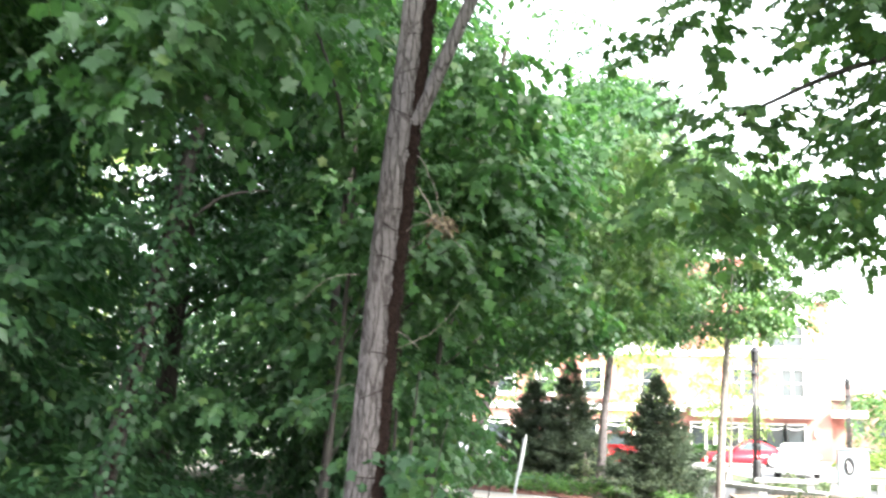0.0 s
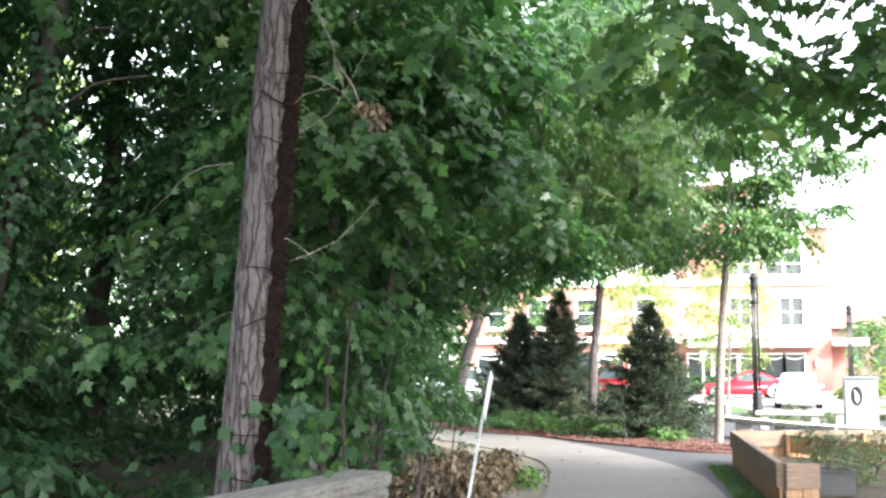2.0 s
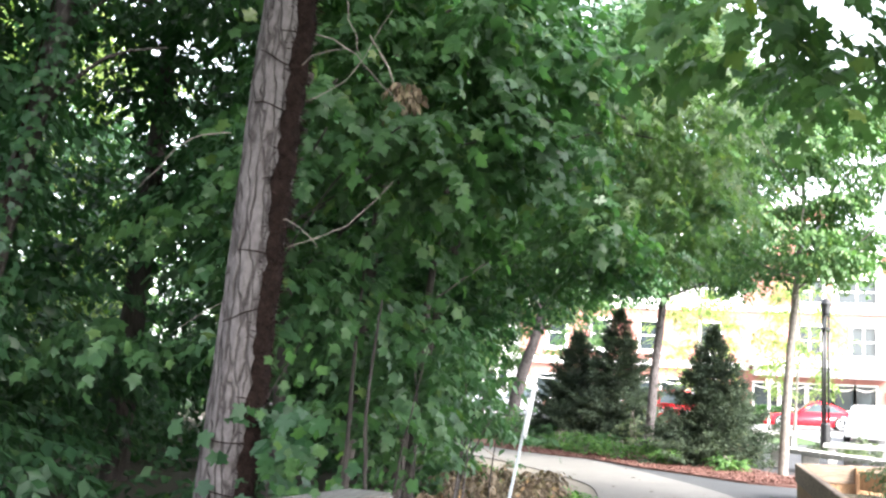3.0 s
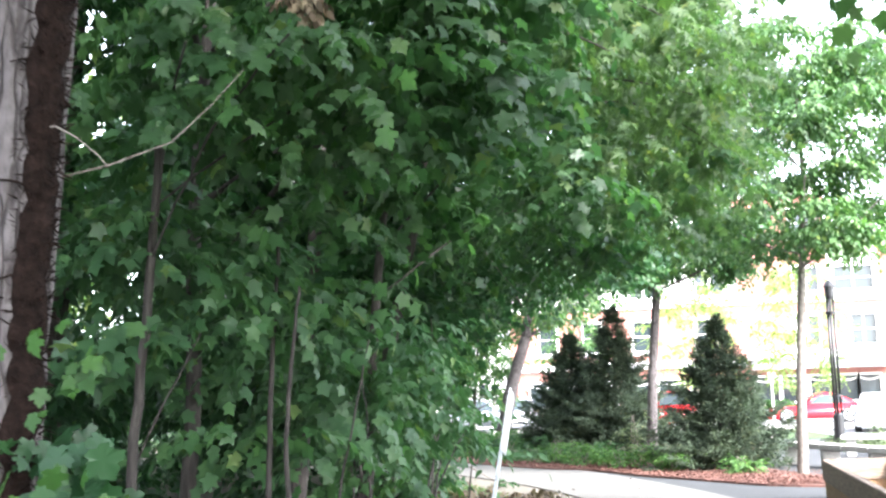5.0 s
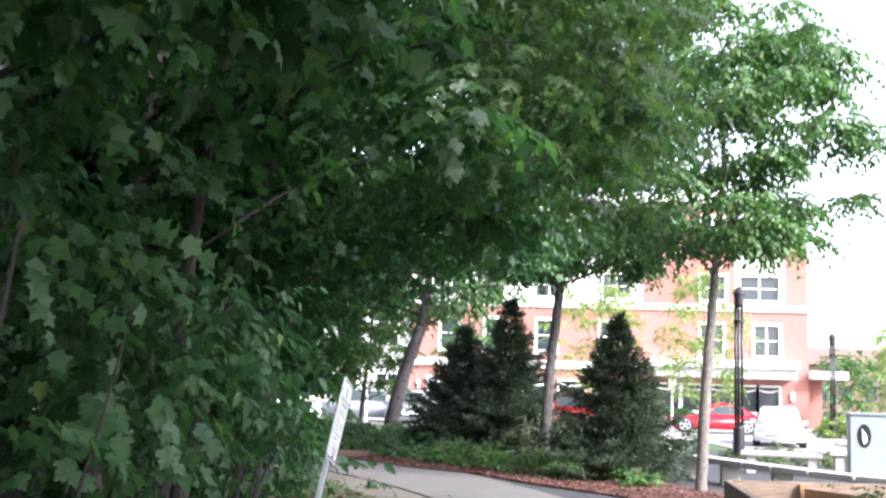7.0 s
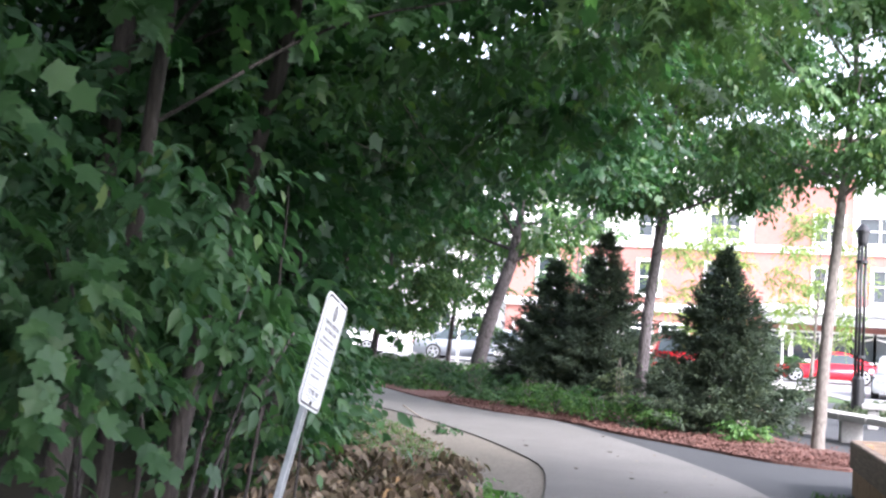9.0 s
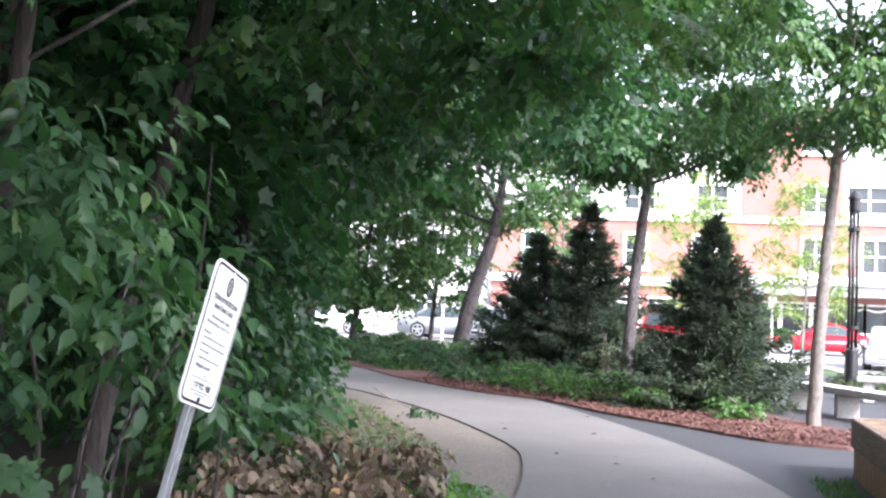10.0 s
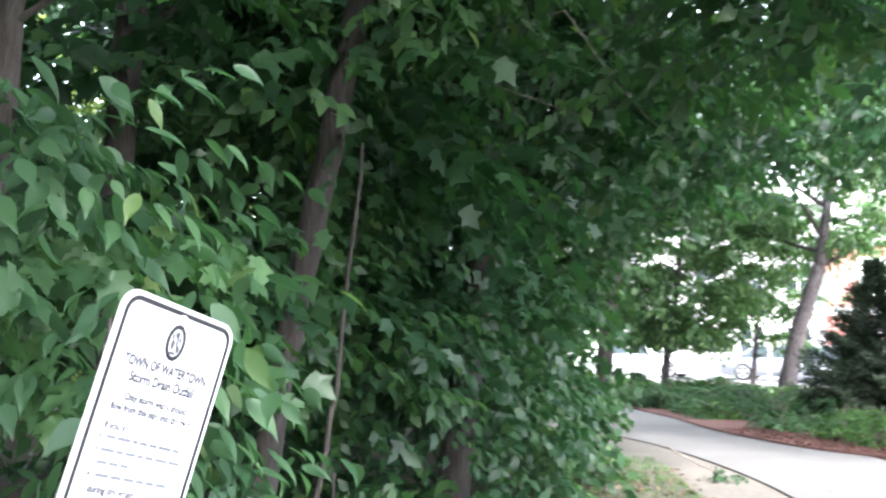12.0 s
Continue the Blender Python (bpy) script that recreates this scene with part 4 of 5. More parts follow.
# ---- storm-drain sign on a leaning post ----
sign = new("sign")
tc_, bc_ = Vector((-0.058, 8.941, 1.561)), Vector((-0.1255, 8.834, 1.1155))
zax = (tc_ - bc_).normalized()
xax = (Vector((-0.065, 9.09, 1.534)) - Vector((-0.051, 8.795, 1.588)))
xax = (xax - zax * xax.dot(zax)).normalized()
yax = zax.cross(xax)
foot = bc_ - zax * (bc_.z / zax.z)
m = Matrix((xax, yax, zax)).transposed().to_4x4()
m.translation = foot
sign.matrix_world = m
tagged(sign, "white metal notice with black border on a leaning steel post", "sign")
H0 = (bc_ - foot).length
W2, HH = 0.1525, 0.457


def rounded(w, h, r, n=6):
    return [(sx * (w - r) + r * math.cos(a), sz * (h - r) + r * math.sin(a)) for sx, sz, q in ((1, 1, 0), (-1, 1, 1), (-1, -1, 2), (1, -1, 3)) for a in [math.pi / 2 * (q + k / n) for k in range(n + 1)]]


def plate(bm, outline, y0, y1, cz, inner=None):
    """An upright plate, or a ring where an inner outline is given."""
    if inner is None:
        f = [bm.verts.new((x, y0, z + cz)) for x, z in outline]
        b = [bm.verts.new((x, y1, z + cz)) for x, z in outline]
        bm.faces.new(f)
        bm.faces.new(b[::-1])
        for i in range(len(f)):
            j = (i + 1) % len(f)
            bm.faces.new((f[j], f[i], b[i], b[j]))
    else:
        f = [bm.verts.new((x, y0, z + cz)) for x, z in outline]
        g = [bm.verts.new((x, y0, z + cz)) for x, z in inner]
        for i in range(len(f)):
            j = (i + 1) % len(f)
            bm.faces.new((f[i], f[j], g[j], g[i]))
    bmesh.ops.recalc_face_normals(bm, faces=bm.faces[:])
    return bm


CZ = H0 + HH / 2
part("panel", plate(bmesh.new(), rounded(W2, HH / 2, 0.036), -0.003, 0.003, CZ), SIGN_WHITE, sign, "white sheet-metal panel with rounded corners")
part("border", plate(bmesh.new(), rounded(W2 - 0.008, HH / 2 - 0.008, 0.030), -0.0042, 0, CZ, rounded(W2 - 0.0165, HH / 2 - 0.0165, 0.023)), SIGN_BLACK, sign, "printed black border line")
ell = lambda a, b, n=28: [(a * math.cos(2 * math.pi * k / n), b * math.sin(2 * math.pi * k / n)) for k in range(n)]
part("seal", plate(bmesh.new(), ell(0.025, 0.033), -0.0042, 0, H0 + HH - 0.064, ell(0.0165, 0.0245)), SIGN_BLACK, sign, "dark oval town seal")
bm = bmesh.new()
for x, z, a, b in ((0.0, 0.014, 0.006, 0.006), (-0.007, -0.004, 0.005, 0.010), (0.008, -0.010, 0.005, 0.007), (0.003, 0.002, 0.003, 0.010), (-0.002, -0.019, 0.009, 0.003), (-0.010, 0.010, 0.003, 0.005), (0.010, 0.006, 0.003, 0.006)):
    fs = [bm.verts.new((x + p, -0.0043, z + q + H0 + HH - 0.064)) for p, q in ell(a, b, 12)]
    bm.faces.new(fs)
bmesh.ops.recalc_face_normals(bm, faces=bm.faces[:])
part("seal_device", bm, SIGN_GREY, sign)


def writing(words, x, z, size, parent, mat, align="LEFT", fit=None, name="lettering", bold=0.0):
    cu = bpy.data.curves.new(name, "FONT")
    cu.body, cu.size, cu.align_x, cu.offset = words, size, align, bold
    tmp = bpy.data.objects.new(name, cu)
    scene.collection.objects.link(tmp)
    bpy.context.view_layer.update()
    me = bpy.data.meshes.new_from_object(tmp.evaluated_get(bpy.context.evaluated_depsgraph_get()))
    bpy.data.objects.remove(tmp)
    xs = [v.co.x for v in me.vertices]
    k = fit / (max(xs) - min(xs)) if fit else 1.0
    for v in me.vertices:
        v.co = Vector((x + v.co.x * k, -0.0046, z + v.co.y))
    ob = new(name, finish(me, mat))
    ob.parent = parent
    return ob


T0 = H0 + HH
writing("TOWN OF WATERTOWN", 0, T0 - 0.122, 0.024, sign, SIGN_GREY, "CENTER", 0.222, bold=0.0011)
writing("Storm Drain Outfall", 0, T0 - 0.148, 0.024, sign, SIGN_GREY, "CENTER", 0.172, bold=0.0009)
LINES = [("Only storm water should", 0, 0.180, 0.017, "CENTER", 0.165), ("flow from this pipe into the river.", 0, 0.200, 0.017, "CENTER", 0.215), ("If you see:", -0.108, 0.232, 0.017, "LEFT", 0.07),
         ("\u2022", -0.112, 0.252, 0.02, "LEFT", None), ("\u2022", -0.112, 0.274, 0.02, "LEFT", None), ("\u2022", -0.112, 0.316, 0.02, "LEFT", None), ("during dry weather", -0.100, 0.338, 0.017, "LEFT", 0.13)]
for words, x, z, size, align, fit_w in LINES:
    writing(words, x, T0 - z, size, sign, SIGN_GREY, align, fit_w, bold=0.0006)
for z, w, h, x in ((0.248, 0.19, 0.006, 0), (0.270, 0.205, 0.006, 0.004), (0.291, 0.08, 0.006, -0.06), (0.312, 0.19, 0.006, 0.002), (0.361, 0.03, 0.004, 0.0), (0.372, 0.21, 0.0035, 0), (0.412, 0.18, 0.0035, 0), (0.421, 0.10, 0.0035, 0)):
    bm = bmesh.new()
    gap = 0.0
    while gap < w:  # words as short bars
        step = random.uniform(0.012, 0.034)
        e = min(gap + step, w)
        fs = [bm.verts.new((x - w / 2 + q, -0.0045, T0 - z + p)) for q, p in ((gap, 0), (e, 0), (e, h), (gap, h))]
        bm.faces.new(fs)
        gap = e + 0.005
    part("line_of_print", bm, PRINT_PALE, sign)
writing("617 972 6420", 0, T0 - 0.401, 0.026, sign, SIGN_BLACK, "CENTER", 0.15, bold=0.001)
# U-channel post
bm = bmesh.new()
prof = [(-0.024, 0.012), (-0.015, 0.012), (-0.011, 0.034), (0.011, 0.034), (0.015, 0.012), (0.024, 0.012), (0.024, 0.009), (0.0125, 0.009), (0.009, 0.030), (-0.009, 0.030), (-0.0125, 0.009), (-0.024, 0.009)]
a = [bm.verts.new((x, y - 0.004, -0.12)) for x, y in prof]
b = [bm.verts.new((x, y - 0.004, T0 - 0.03)) for x, y in prof]
for i in range(len(prof)):
    j = (i + 1) % len(prof)
    bm.faces.new((a[i], a[j], b[j], b[i]))
bmesh.ops.recalc_face_normals(bm, faces=bm.faces[:])
part("post", bm, STEEL, sign, "galvanised steel channel post")
for z, bolt_mat in ((H0 + 0.024, SIGN_BLACK), (T0 - 0.021, SIGN_WHITE)):
    bm = bmesh.new()
    bmesh.ops.create_cone(bm, cap_ends=True, segments=8, radius1=0.008, radius2=0.007, depth=0.006, matrix=Matrix.Translation((0, -0.006, z)) @ Matrix.Rotation(math.pi / 2, 4, "X"))
    part("bolt", bm, bolt_mat, sign, "bolt head")

# ---- timber parapet of the little bridge ----
rail = thing("bridge_railing", (0.04, 3.55, 0), 0, "weathered grey timber railing at the end of a footbridge", "railing")
RL = [(0, 0), (-0.64, -2.55), (-1.15, -5.2), (-1.3, -9)]
for (x0, y0), (x1, y1) in zip(RL, RL[1:]):
    part("cap", beam(bmesh.new(), (x0 - 0.1, y0, 1.1), (x1 - 0.1, y1, 1.1), 0.24, 0.075, 0.012), OLD_WOOD, rail, "thick weathered cap board")
    part("fascia", beam(bmesh.new(), (x0 - 0.03, y0 - 0.03, 1.02), (x1 - 0.03, y1, 1.02), 0.06, 0.22, 0.008), OLD_WOOD, rail)
    part("lower_rail", beam(bmesh.new(), (x0 - 0.05, y0 - 0.03, 0.62), (x1 - 0.05, y1, 0.62), 0.06, 0.2, 0.008), OLD_WOOD, rail)
for x, y in ((-0.1, -0.1), (-0.42, -1.35), (-0.72, -2.6), (-1.0, -3.9), (-1.2, -5.2)):
    part("post", box(bmesh.new(), (x - 0.07, y - 0.07, -0.1), (x + 0.07, y + 0.07, 1.02), 0.008), OLD_WOOD, rail)

# ---- cedar planter ----
planter = thing("planter_box", (2.95, 10.6, 0), 0, "large raised planter of cedar boards with greyed top boards", "planter")


def wall_of_boards(a, b, top, name="board"):
    """Upright boards with a thick top board, from a to b."""
    a, b = Vector((*a, 0)), Vector((*b, 0))
    d = (b - a).normalized()
    n, t = int((b - a).length / 0.19), Vector((-d.y, d.x, 0))
    for i in range(n):
        p = a + d * (i + 0.5) * (b - a).length / n
        q = box(bmesh.new(), (-0.092, -0.016, 0), (0.092, 0.016, top - 0.22), 0.004)
        q.transform(Matrix.Translation(p) @ Matrix.Rotation(math.atan2(d.y, d.x), 4, "Z"))
        part(name, q, CEDAR, planter)
    part("top_board", beam(bmesh.new(), (*a.xy, top), (*b.xy, top), 0.09, 0.27, 0.008), CEDAR_GREY, planter, "thick greyed top board")


wall_of_boards((0.0, 0.0), (0.05, 5.85), 0.56)
wall_of_boards((0.05, 5.85), (3.6, 6.6), 0.56)
wall_of_boards((0.04, -0.02), (0.42, 0.1), 0.55)
for x, y, h in ((0.14, 0.16, 0.54), (0.95, 5.95, 0.54), (0.14, 5.7, 0.54), (2.2, 6.2, 0.54), (3.5, 6.45, 0.54)):
    part("corner_post", box(bmesh.new(), (x - 0.06, y - 0.06, -0.05), (x + 0.06, y + 0.06, h), 0.008), CEDAR, planter, "squared cedar post")
part("inner_board", beam(bmesh.new(), (0.95, 5.85, 0.5), (2.1, 4.0, 0.5), 0.05, 0.28, 0.006), CEDAR, planter)
bm = box(bmesh.new(), (0.08, 0.3, 0), (3.4, 5.8, 0.16), 0.02)
part("soil", bm, FOREST_FLOOR, planter, "dark planting soil")
rng = np.random.default_rng(44)
for x, y, s in ((3.55, 11.2, 0.75), (4.0, 12.2, 0.8), (4.6, 13.6, 0.9), (5.3, 12.9, 0.8), (5.6, 15.0, 1.0), (4.9, 15.4, 0.6)):
    tub = x < 3.6
    if tub:
        pot = thing("planting_tub", (x, y, 0.16), 8, "dark grey plastic tub standing in the planter", "tub")
        part("body", box(bmesh.new(), (-0.26, -0.2, 0), (0.26, 0.2, 0.26), 0.02), TUB_GREY, pot)
        for lo, hi in (((-0.28, -0.22), (0.28, -0.18)), ((-0.28, 0.18), (0.28, 0.22)), ((-0.28, -0.18), (-0.24, 0.18)), ((0.24, -0.18), (0.28, 0.18))):
            part("rim", box(bmesh.new(), (*lo, 0.262), (*hi, 0.29), 0.006), TUB_GREY, pot)
    sh = thing("shrub", (x, y, 0.42 if tub else 0.16), 0, "small grey-green shrub growing in the planter", "shrub", "planter shrubs")
    for k in range(3):
        limb("stem", [(0, 0, 0), (0.04 * k, 0.03 - 0.04 * k, 0.25 * s), (0.12 * k - 0.1, 0.05, 0.55 * s)], 0.01, 0.004, TWIG, sh, "", 6)
    c = rng.uniform((-0.28, -0.28, 0.1), (0.28, 0.28, 0.66), (11, 3)) * s
    crown("foliage", rng, c, rng.uniform(0.1, 0.16, 11), LEAF_DUSTY, FOLDED_LEAF, sh, 10, 7, 0.22, 0.055)


# ---- spruces ----
def spruce(x, y, h, w, seed):
    r = np.random.default_rng(seed)
    t = thing("spruce_tree", (x, y, 0.05), r.uniform(0, 360), "young dark green spruce with branches down to the mulch", "spruce", "spruces of the bed")
    limb("trunk", [(0, 0, -0.05), (0, 0, h * 0.5), (0.02, 0, h)], 0.055, 0.008, BARK_DARK, t, "", 8)
    at, way = [], []
    n = int(190 * h / 2.6 + 20)
    for i in range(n):
        z = h * (i / n) ** 1.25 * 0.97 + 0.05 + r.normal(0, 0.04)
        a = i * 2.39996 + r.normal(0, 0.35)
        f0 = min(max(z / h, 0), 1)
        reach_ = (w / 2) * (1 - f0) ** 1.08 * (r.uniform(0.62, 1.12) + 0.3 * (r.uniform() < 0.1)) + 0.035
        d = np.array((math.cos(a), math.sin(a), 0.3 - 0.35 * (1 - f0) + r.normal(0, 0.12)))
        m_ = max(int(reach_ * 22), 4)
        f = np.linspace(0.25, 1, m_)
        line = np.array((0, 0, z)) + d * (f * reach_)[:, None] + np.array((0, 0, 1)) * (0.2 * (f ** 3) * reach_)[:, None]
        side = np.array((-d[1], d[0], 0))
        for k in (-1, 1, 0):
            sub = 4 if k else 2
            for s in range(sub):
                off = side * k * (s + 0.4) * 0.05 * (0.35 + 1 - f)[:, None] * (reach_ / 0.6)
                at.append(line + off + r.normal(0, 0.035, line.shape))
                way.append(np.repeat((d * 0.9 + side * k * 0.7)[None], m_, 0) + r.normal(0, 0.5, line.shape))
    at, way = np.concatenate(at), np.concatenate(way)
    leaf_cloud("crown", at, way, np.array((0, 0, 1.0)) + r.normal(0, 0.5, at.shape), r.uniform(0.07, 0.15, len(at)), NEEDLE_TUFT, NEEDLES, t)
    return t


spruce(1.88, 22.9, 2.85, 2.85, 1)
spruce(-0.45, 28.3, 3.6, 3.3, 2)
spruce(-1.6, 29.2, 3.0, 3.3, 3)


# ---- street trees of the bed ----
def street_tree(x, y, lean, fork, r, low, high, wide, seed, mat, label, clumps=60, bark=BARK_PALE, size=0.10, twigs=13, shape=0.7):
    g = np.random.default_rng(seed)
    random.seed(seed)
    t = thing("tree", (x, y, 0.03), 0, label, "tree", "trees by the car park")
    top = Vector((lean * 1.5, 0.1, high * 0.9))
    limb("trunk", [(0, 0, -0.08), (lean * 0.4, 0.0, fork * 0.5), (lean, 0.02, fork)], r * 1.15, r * 0.8, bark, t, "", 14, 0.05, 0.006, 0.15)
    limb("leader", [(lean, 0.02, fork), tuple(Vector((lean, 0, fork)).lerp(top, 0.5) + Vector((0.08, 0, 0))), tuple(top)], r * 0.75, 0.02, bark, t, "", 10)
    for k in range(9):
        a = k * 2.4 + g.uniform(-0.4, 0.4)
        z = low - 0.25 + (high - low) * (0.02 + 0.06 * k)
        b = Vector((lean, 0, fork)).lerp(top, min(max((z - fork) / (top.z - fork), 0), 1)) if z > fork else Vector((lean * z / fork, 0, z))
        e = b + Vector((math.cos(a) * wide * 0.75, math.sin(a) * wide * 0.75, g.uniform(0.5, 1.7)))
        limb("limb", [b, b.lerp(e, 0.5) + Vector((0, 0, -0.08)), e], r * 0.3, 0.01, bark, t, "", 6, 0.05, 0.01, 0.25)
    zs = g.uniform(0, 1, clumps)
    ang, rad = g.uniform(0, 2 * math.pi, clumps), np.sqrt(g.uniform(0.05, 1, clumps))
    width = wide * (np.sin(np.pi * (0.14 + 0.82 * zs)) ** shape)
    c = np.stack([lean * 1.2 + np.cos(ang) * rad * width, np.sin(ang) * rad * width, low + 0.2 + zs * (high - low - 0.2)], 1)
    if clumps < 200:  # uneven outline with gaps
        c = c[[noise.noise(Vector(p) * 0.75 + Vector((seed, 0, 0))) > -0.13 for p in c]]
    crown("crown", g, c, g.uniform(0.22, 0.5, len(c)), mat, FOLDED_LEAF, t, twigs, 9, 0.4, size, droop=0.8, flat=0.4)
    return t


street_tree(0.42, 26.5, 0.34, 4.1, 0.11, 3.9, 11.5, 3.3, 11, LEAF_OAK, "slender street tree with grey trunk in the mulch bed", 270, BARK, 0.125, 34)
street_tree(3.15, 21.0, 0.22, 3.5, 0.085, 3.75, 8.2, 2.55, 12, LEAF_STREET, "slender street tree with pale trunk at the bed's tip", 165, BARK_PALE, 0.12, 30)
street_tree(-4.1, 33, 0.85, 3.2, 0.19, 3.3, 9, 3.0, 13, LEAF_STREET, "leaning tree with grey trunk behind the low shrubs", 190, BARK, 0.13, 24)
street_tree(-7.2, 34, 0.3, 2.2, 0.1, 1.3, 6.5, 2.2, 14, LEAF_STREET, "small young tree near the car park", 230, BARK, 0.12, 24)
street_tree(-5.6, 36.5, 0.15, 2.0, 0.07, 1.2, 5.5, 1.7, 26, LEAF_STREET, "small young tree near the car park", 110, BARK, 0.12, 22)
street_tree(-11, 36, 0.2, 2.2, 0.12, 0.9, 7.5, 2.8, 15, LEAF_MAPLE, "bushy young tree near the car park", 150, BARK, 0.13)
street_tree(-15, 39, 0.2, 2.0, 0.12, 0.8, 8, 3.0, 16, LEAF_MAPLE, "bushy young tree near the car park", 150, BARK, 0.14)
street_tree(-2.5, 41, 0.1, 2.6, 0.08, 2.3, 6.2, 1.7, 24, LEAF_STREET, "small green tree before the car park", 80, BARK_PALE, 0.12)
street_tree(5.7, 46.5, 0.1, 2.0, 0.07, 1.4, 6.6, 1.9, 17, LEAF_YELLOW, "young tree with yellow-green leaves in the car park", 120, BARK_PALE, 0.1)
street_tree(1.7, 46.2, 0.1, 2.0, 0.07, 1.6, 6.6, 2.1, 18, LEAF_YELLOW, "young tree with yellow-green leaves in the car park", 120, BARK_PALE, 0.1)
street_tree(15.5, 57, 0.1, 2.0, 0.08, 1.0, 5.0, 1.5, 20, LEAF_YELLOW, "young tree with yellow-green leaves in the car park", 70, BARK_PALE, 0.13)
street_tree(19, 62, 0.1, 2.0, 0.08, 1.0, 6.0, 2.0, 22, LEAF_YELLOW, "young tree with yellow-green leaves in the car park", 80, BARK_PALE, 0.14)

# ---- low shrubs of the bed ----
rng = np.random.default_rng(55)


def low_shrub(x, y, w, h, mat, label, group, size=0.06, seed=0):
    sh = thing("shrub", (x, y, 0.05), 0, label, "shrub", group)
    for k in range(3):
        limb("stem", [(0, 0, -0.02), (rng.uniform(-0.1, 0.1), rng.uniform(-0.1, 0.1), h * 0.5), (rng.uniform(-w, w) * 0.3, rng.uniform(-w, w) * 0.3, h * 0.85)], 0.012, 0.005, TWIG, sh, "", 5)
    n = int(9 + 12 * w * h)
    a, r_ = rng.uniform(0, 6.28, n), np.sqrt(rng.uniform(0, 1, n)) * w / 2
    c = np.stack([np.cos(a) * r_, np.sin(a) * r_, rng.uniform(0.12, 1, n) * h * (1 - 0.45 * (2 * r_ / w) ** 2)], 1)
    crown("foliage", rng, c, rng.uniform(0.1, 0.2, n), mat, FOLDED_LEAF, sh, 10, 7, 0.2, size * 1.15)


for x, y, w, h in ((2.15, 21.3, 0.55, 0.35), (0.95, 22.3, 0.9, 0.6), (-0.1, 23.3, 0.8, 0.45), (0.5, 25.2, 0.8, 0.5), (-0.9, 24.2, 0.8, 0.45)):
    low_shrub(x, y, w, h, LEAF_HEDGE, "rounded green shrub in the mulch", "shrubs of the bed")
low_shrub(0.05, 26.6, 0.8, 1.15, LEAF_DUSTY, "open grey-green shrub beside the spruces", "shrubs of the bed")
for i in range(24):
    f = i / 23
    x, y = -1.2 - 7.6 * f + rng.normal(0, 0.25), 25.2 + 8.0 * f + rng.normal(0, 0.3)
    for back_ in (0, 1.2, 2.6) if i > 6 else (0, 0.9):
        low_shrub(x + 0.55 * back_ + rng.normal(0, 0.25), y + 0.85 * back_ + 0.35, rng.uniform(0.65, 1.05), rng.uniform(0.2, 0.45) + 0.06 * back_ + 0.01 * i, LEAF_OAK if rng.uniform() < 0.7 else LEAF_HEDGE, "low spreading green shrub beside the path", "low shrubs beside the path", 0.065)


# ---- lamps ----
def lamp(x, y, h, label):
    t = thing("street_lamp", (x, y, 0.02), 20, label, "street lamp", "plaza lamps")
    bm = bmesh.new()
    tube(bm, [(0, 0, 0), (0, 0, 0.06), (0, 0, 0.08), (0, 0, 0.78), (0, 0, 0.84)], [0.2, 0.2, 0.15, 0.14, 0.10], 16)
    part("base", bm, BLACK_METAL, t)
    for k in range(3):
        a = 2 * math.pi * k / 3
        bm = tube(bmesh.new(), [(0.09 * math.cos(a), 0.09 * math.sin(a), 0.8), (0.09 * math.cos(a), 0.09 * math.sin(a), h - 0.5)], [0.035, 0.035], 10)
        part("pole", bm, BLACK_METAL, t, "", True)
    for z in (1.25, h - 0.9):
        part("collar", tube(bmesh.new(), [(0, 0, z), (0, 0, z + 0.06)], [0.14, 0.14], 14), BLACK_METAL, t)
    part("lantern", tube(bmesh.new(), [(0, 0, h - 0.52), (0, 0, h - 0.44), (0, 0, h - 0.2)], [0.1, 0.12, 0.13], 14), BLACK_METAL, t)
    part("hood", tube(bmesh.new(), [(0, 0, h - 0.2), (0, 0, h - 0.16), (0, 0, h - 0.05), (0, 0, h)], [0.16, 0.16, 0.09, 0.03], 18), BLACK_METAL, t, "flat black lamp hood")


lamp(5.1, 31, 4.3, "black metal lamp of three slim poles on a thick base")
lamp(11.45, 50, 4.3, "black metal lamp of three slim poles on a thick base")

# ---- curved stone bench, benches, cabinet ----
bench = thing("curved_bench", (3.3, 24.1, 0), 0, "long curved bench with a pale stone slab on block piers", "bench")
ARC = fine_line([(0, 0, 0.46), (0.55, -1.2, 0.46), (1.2, -2.6, 0.46), (2.1, -4.2, 0.46), (3.3, -5.4, 0.46)], 0.75)
for a, b in zip(ARC, ARC[1:]):
    d = (b - a).normalized()
    part("slab", beam(bmesh.new(), a + d * 0.004, b - d * 0.004, 0.45, 0.1, 0.012), CONCRETE, bench)
for i in range(0, len(ARC), 2):
    p = ARC[i]
    part("pier", box(bmesh.new(), (p.x - 0.16, p.y - 0.14, -0.02), (p.x + 0.16, p.y + 0.14, 0.36), 0.015), CONCRETE, bench)
for x, y, rz in ((5.3, 26.2, -12), (7.3, 27.4, -8), (3.95, 33.4, 40)):
    t = thing("bench", (x, y, 0.02), rz, "pale backless bench with slab seat and block legs", "bench", "plaza benches")
    part("seat", box(bmesh.new(), (-0.8, -0.22, 0.36), (0.8, 0.22, 0.46), 0.015), CONCRETE, t)
    for sx in (-0.6, 0.6):
        part("leg", box(bmesh.new(), (sx - 0.09, -0.17, 0), (sx + 0.09, 0.17, 0.36), 0.012), CONCRETE, t)
cab = thing("utility_cabinet", (6.88, 25.7, 0.02), -8, "grey painted metal utility cabinet with a dark oval emblem", "cabinet")
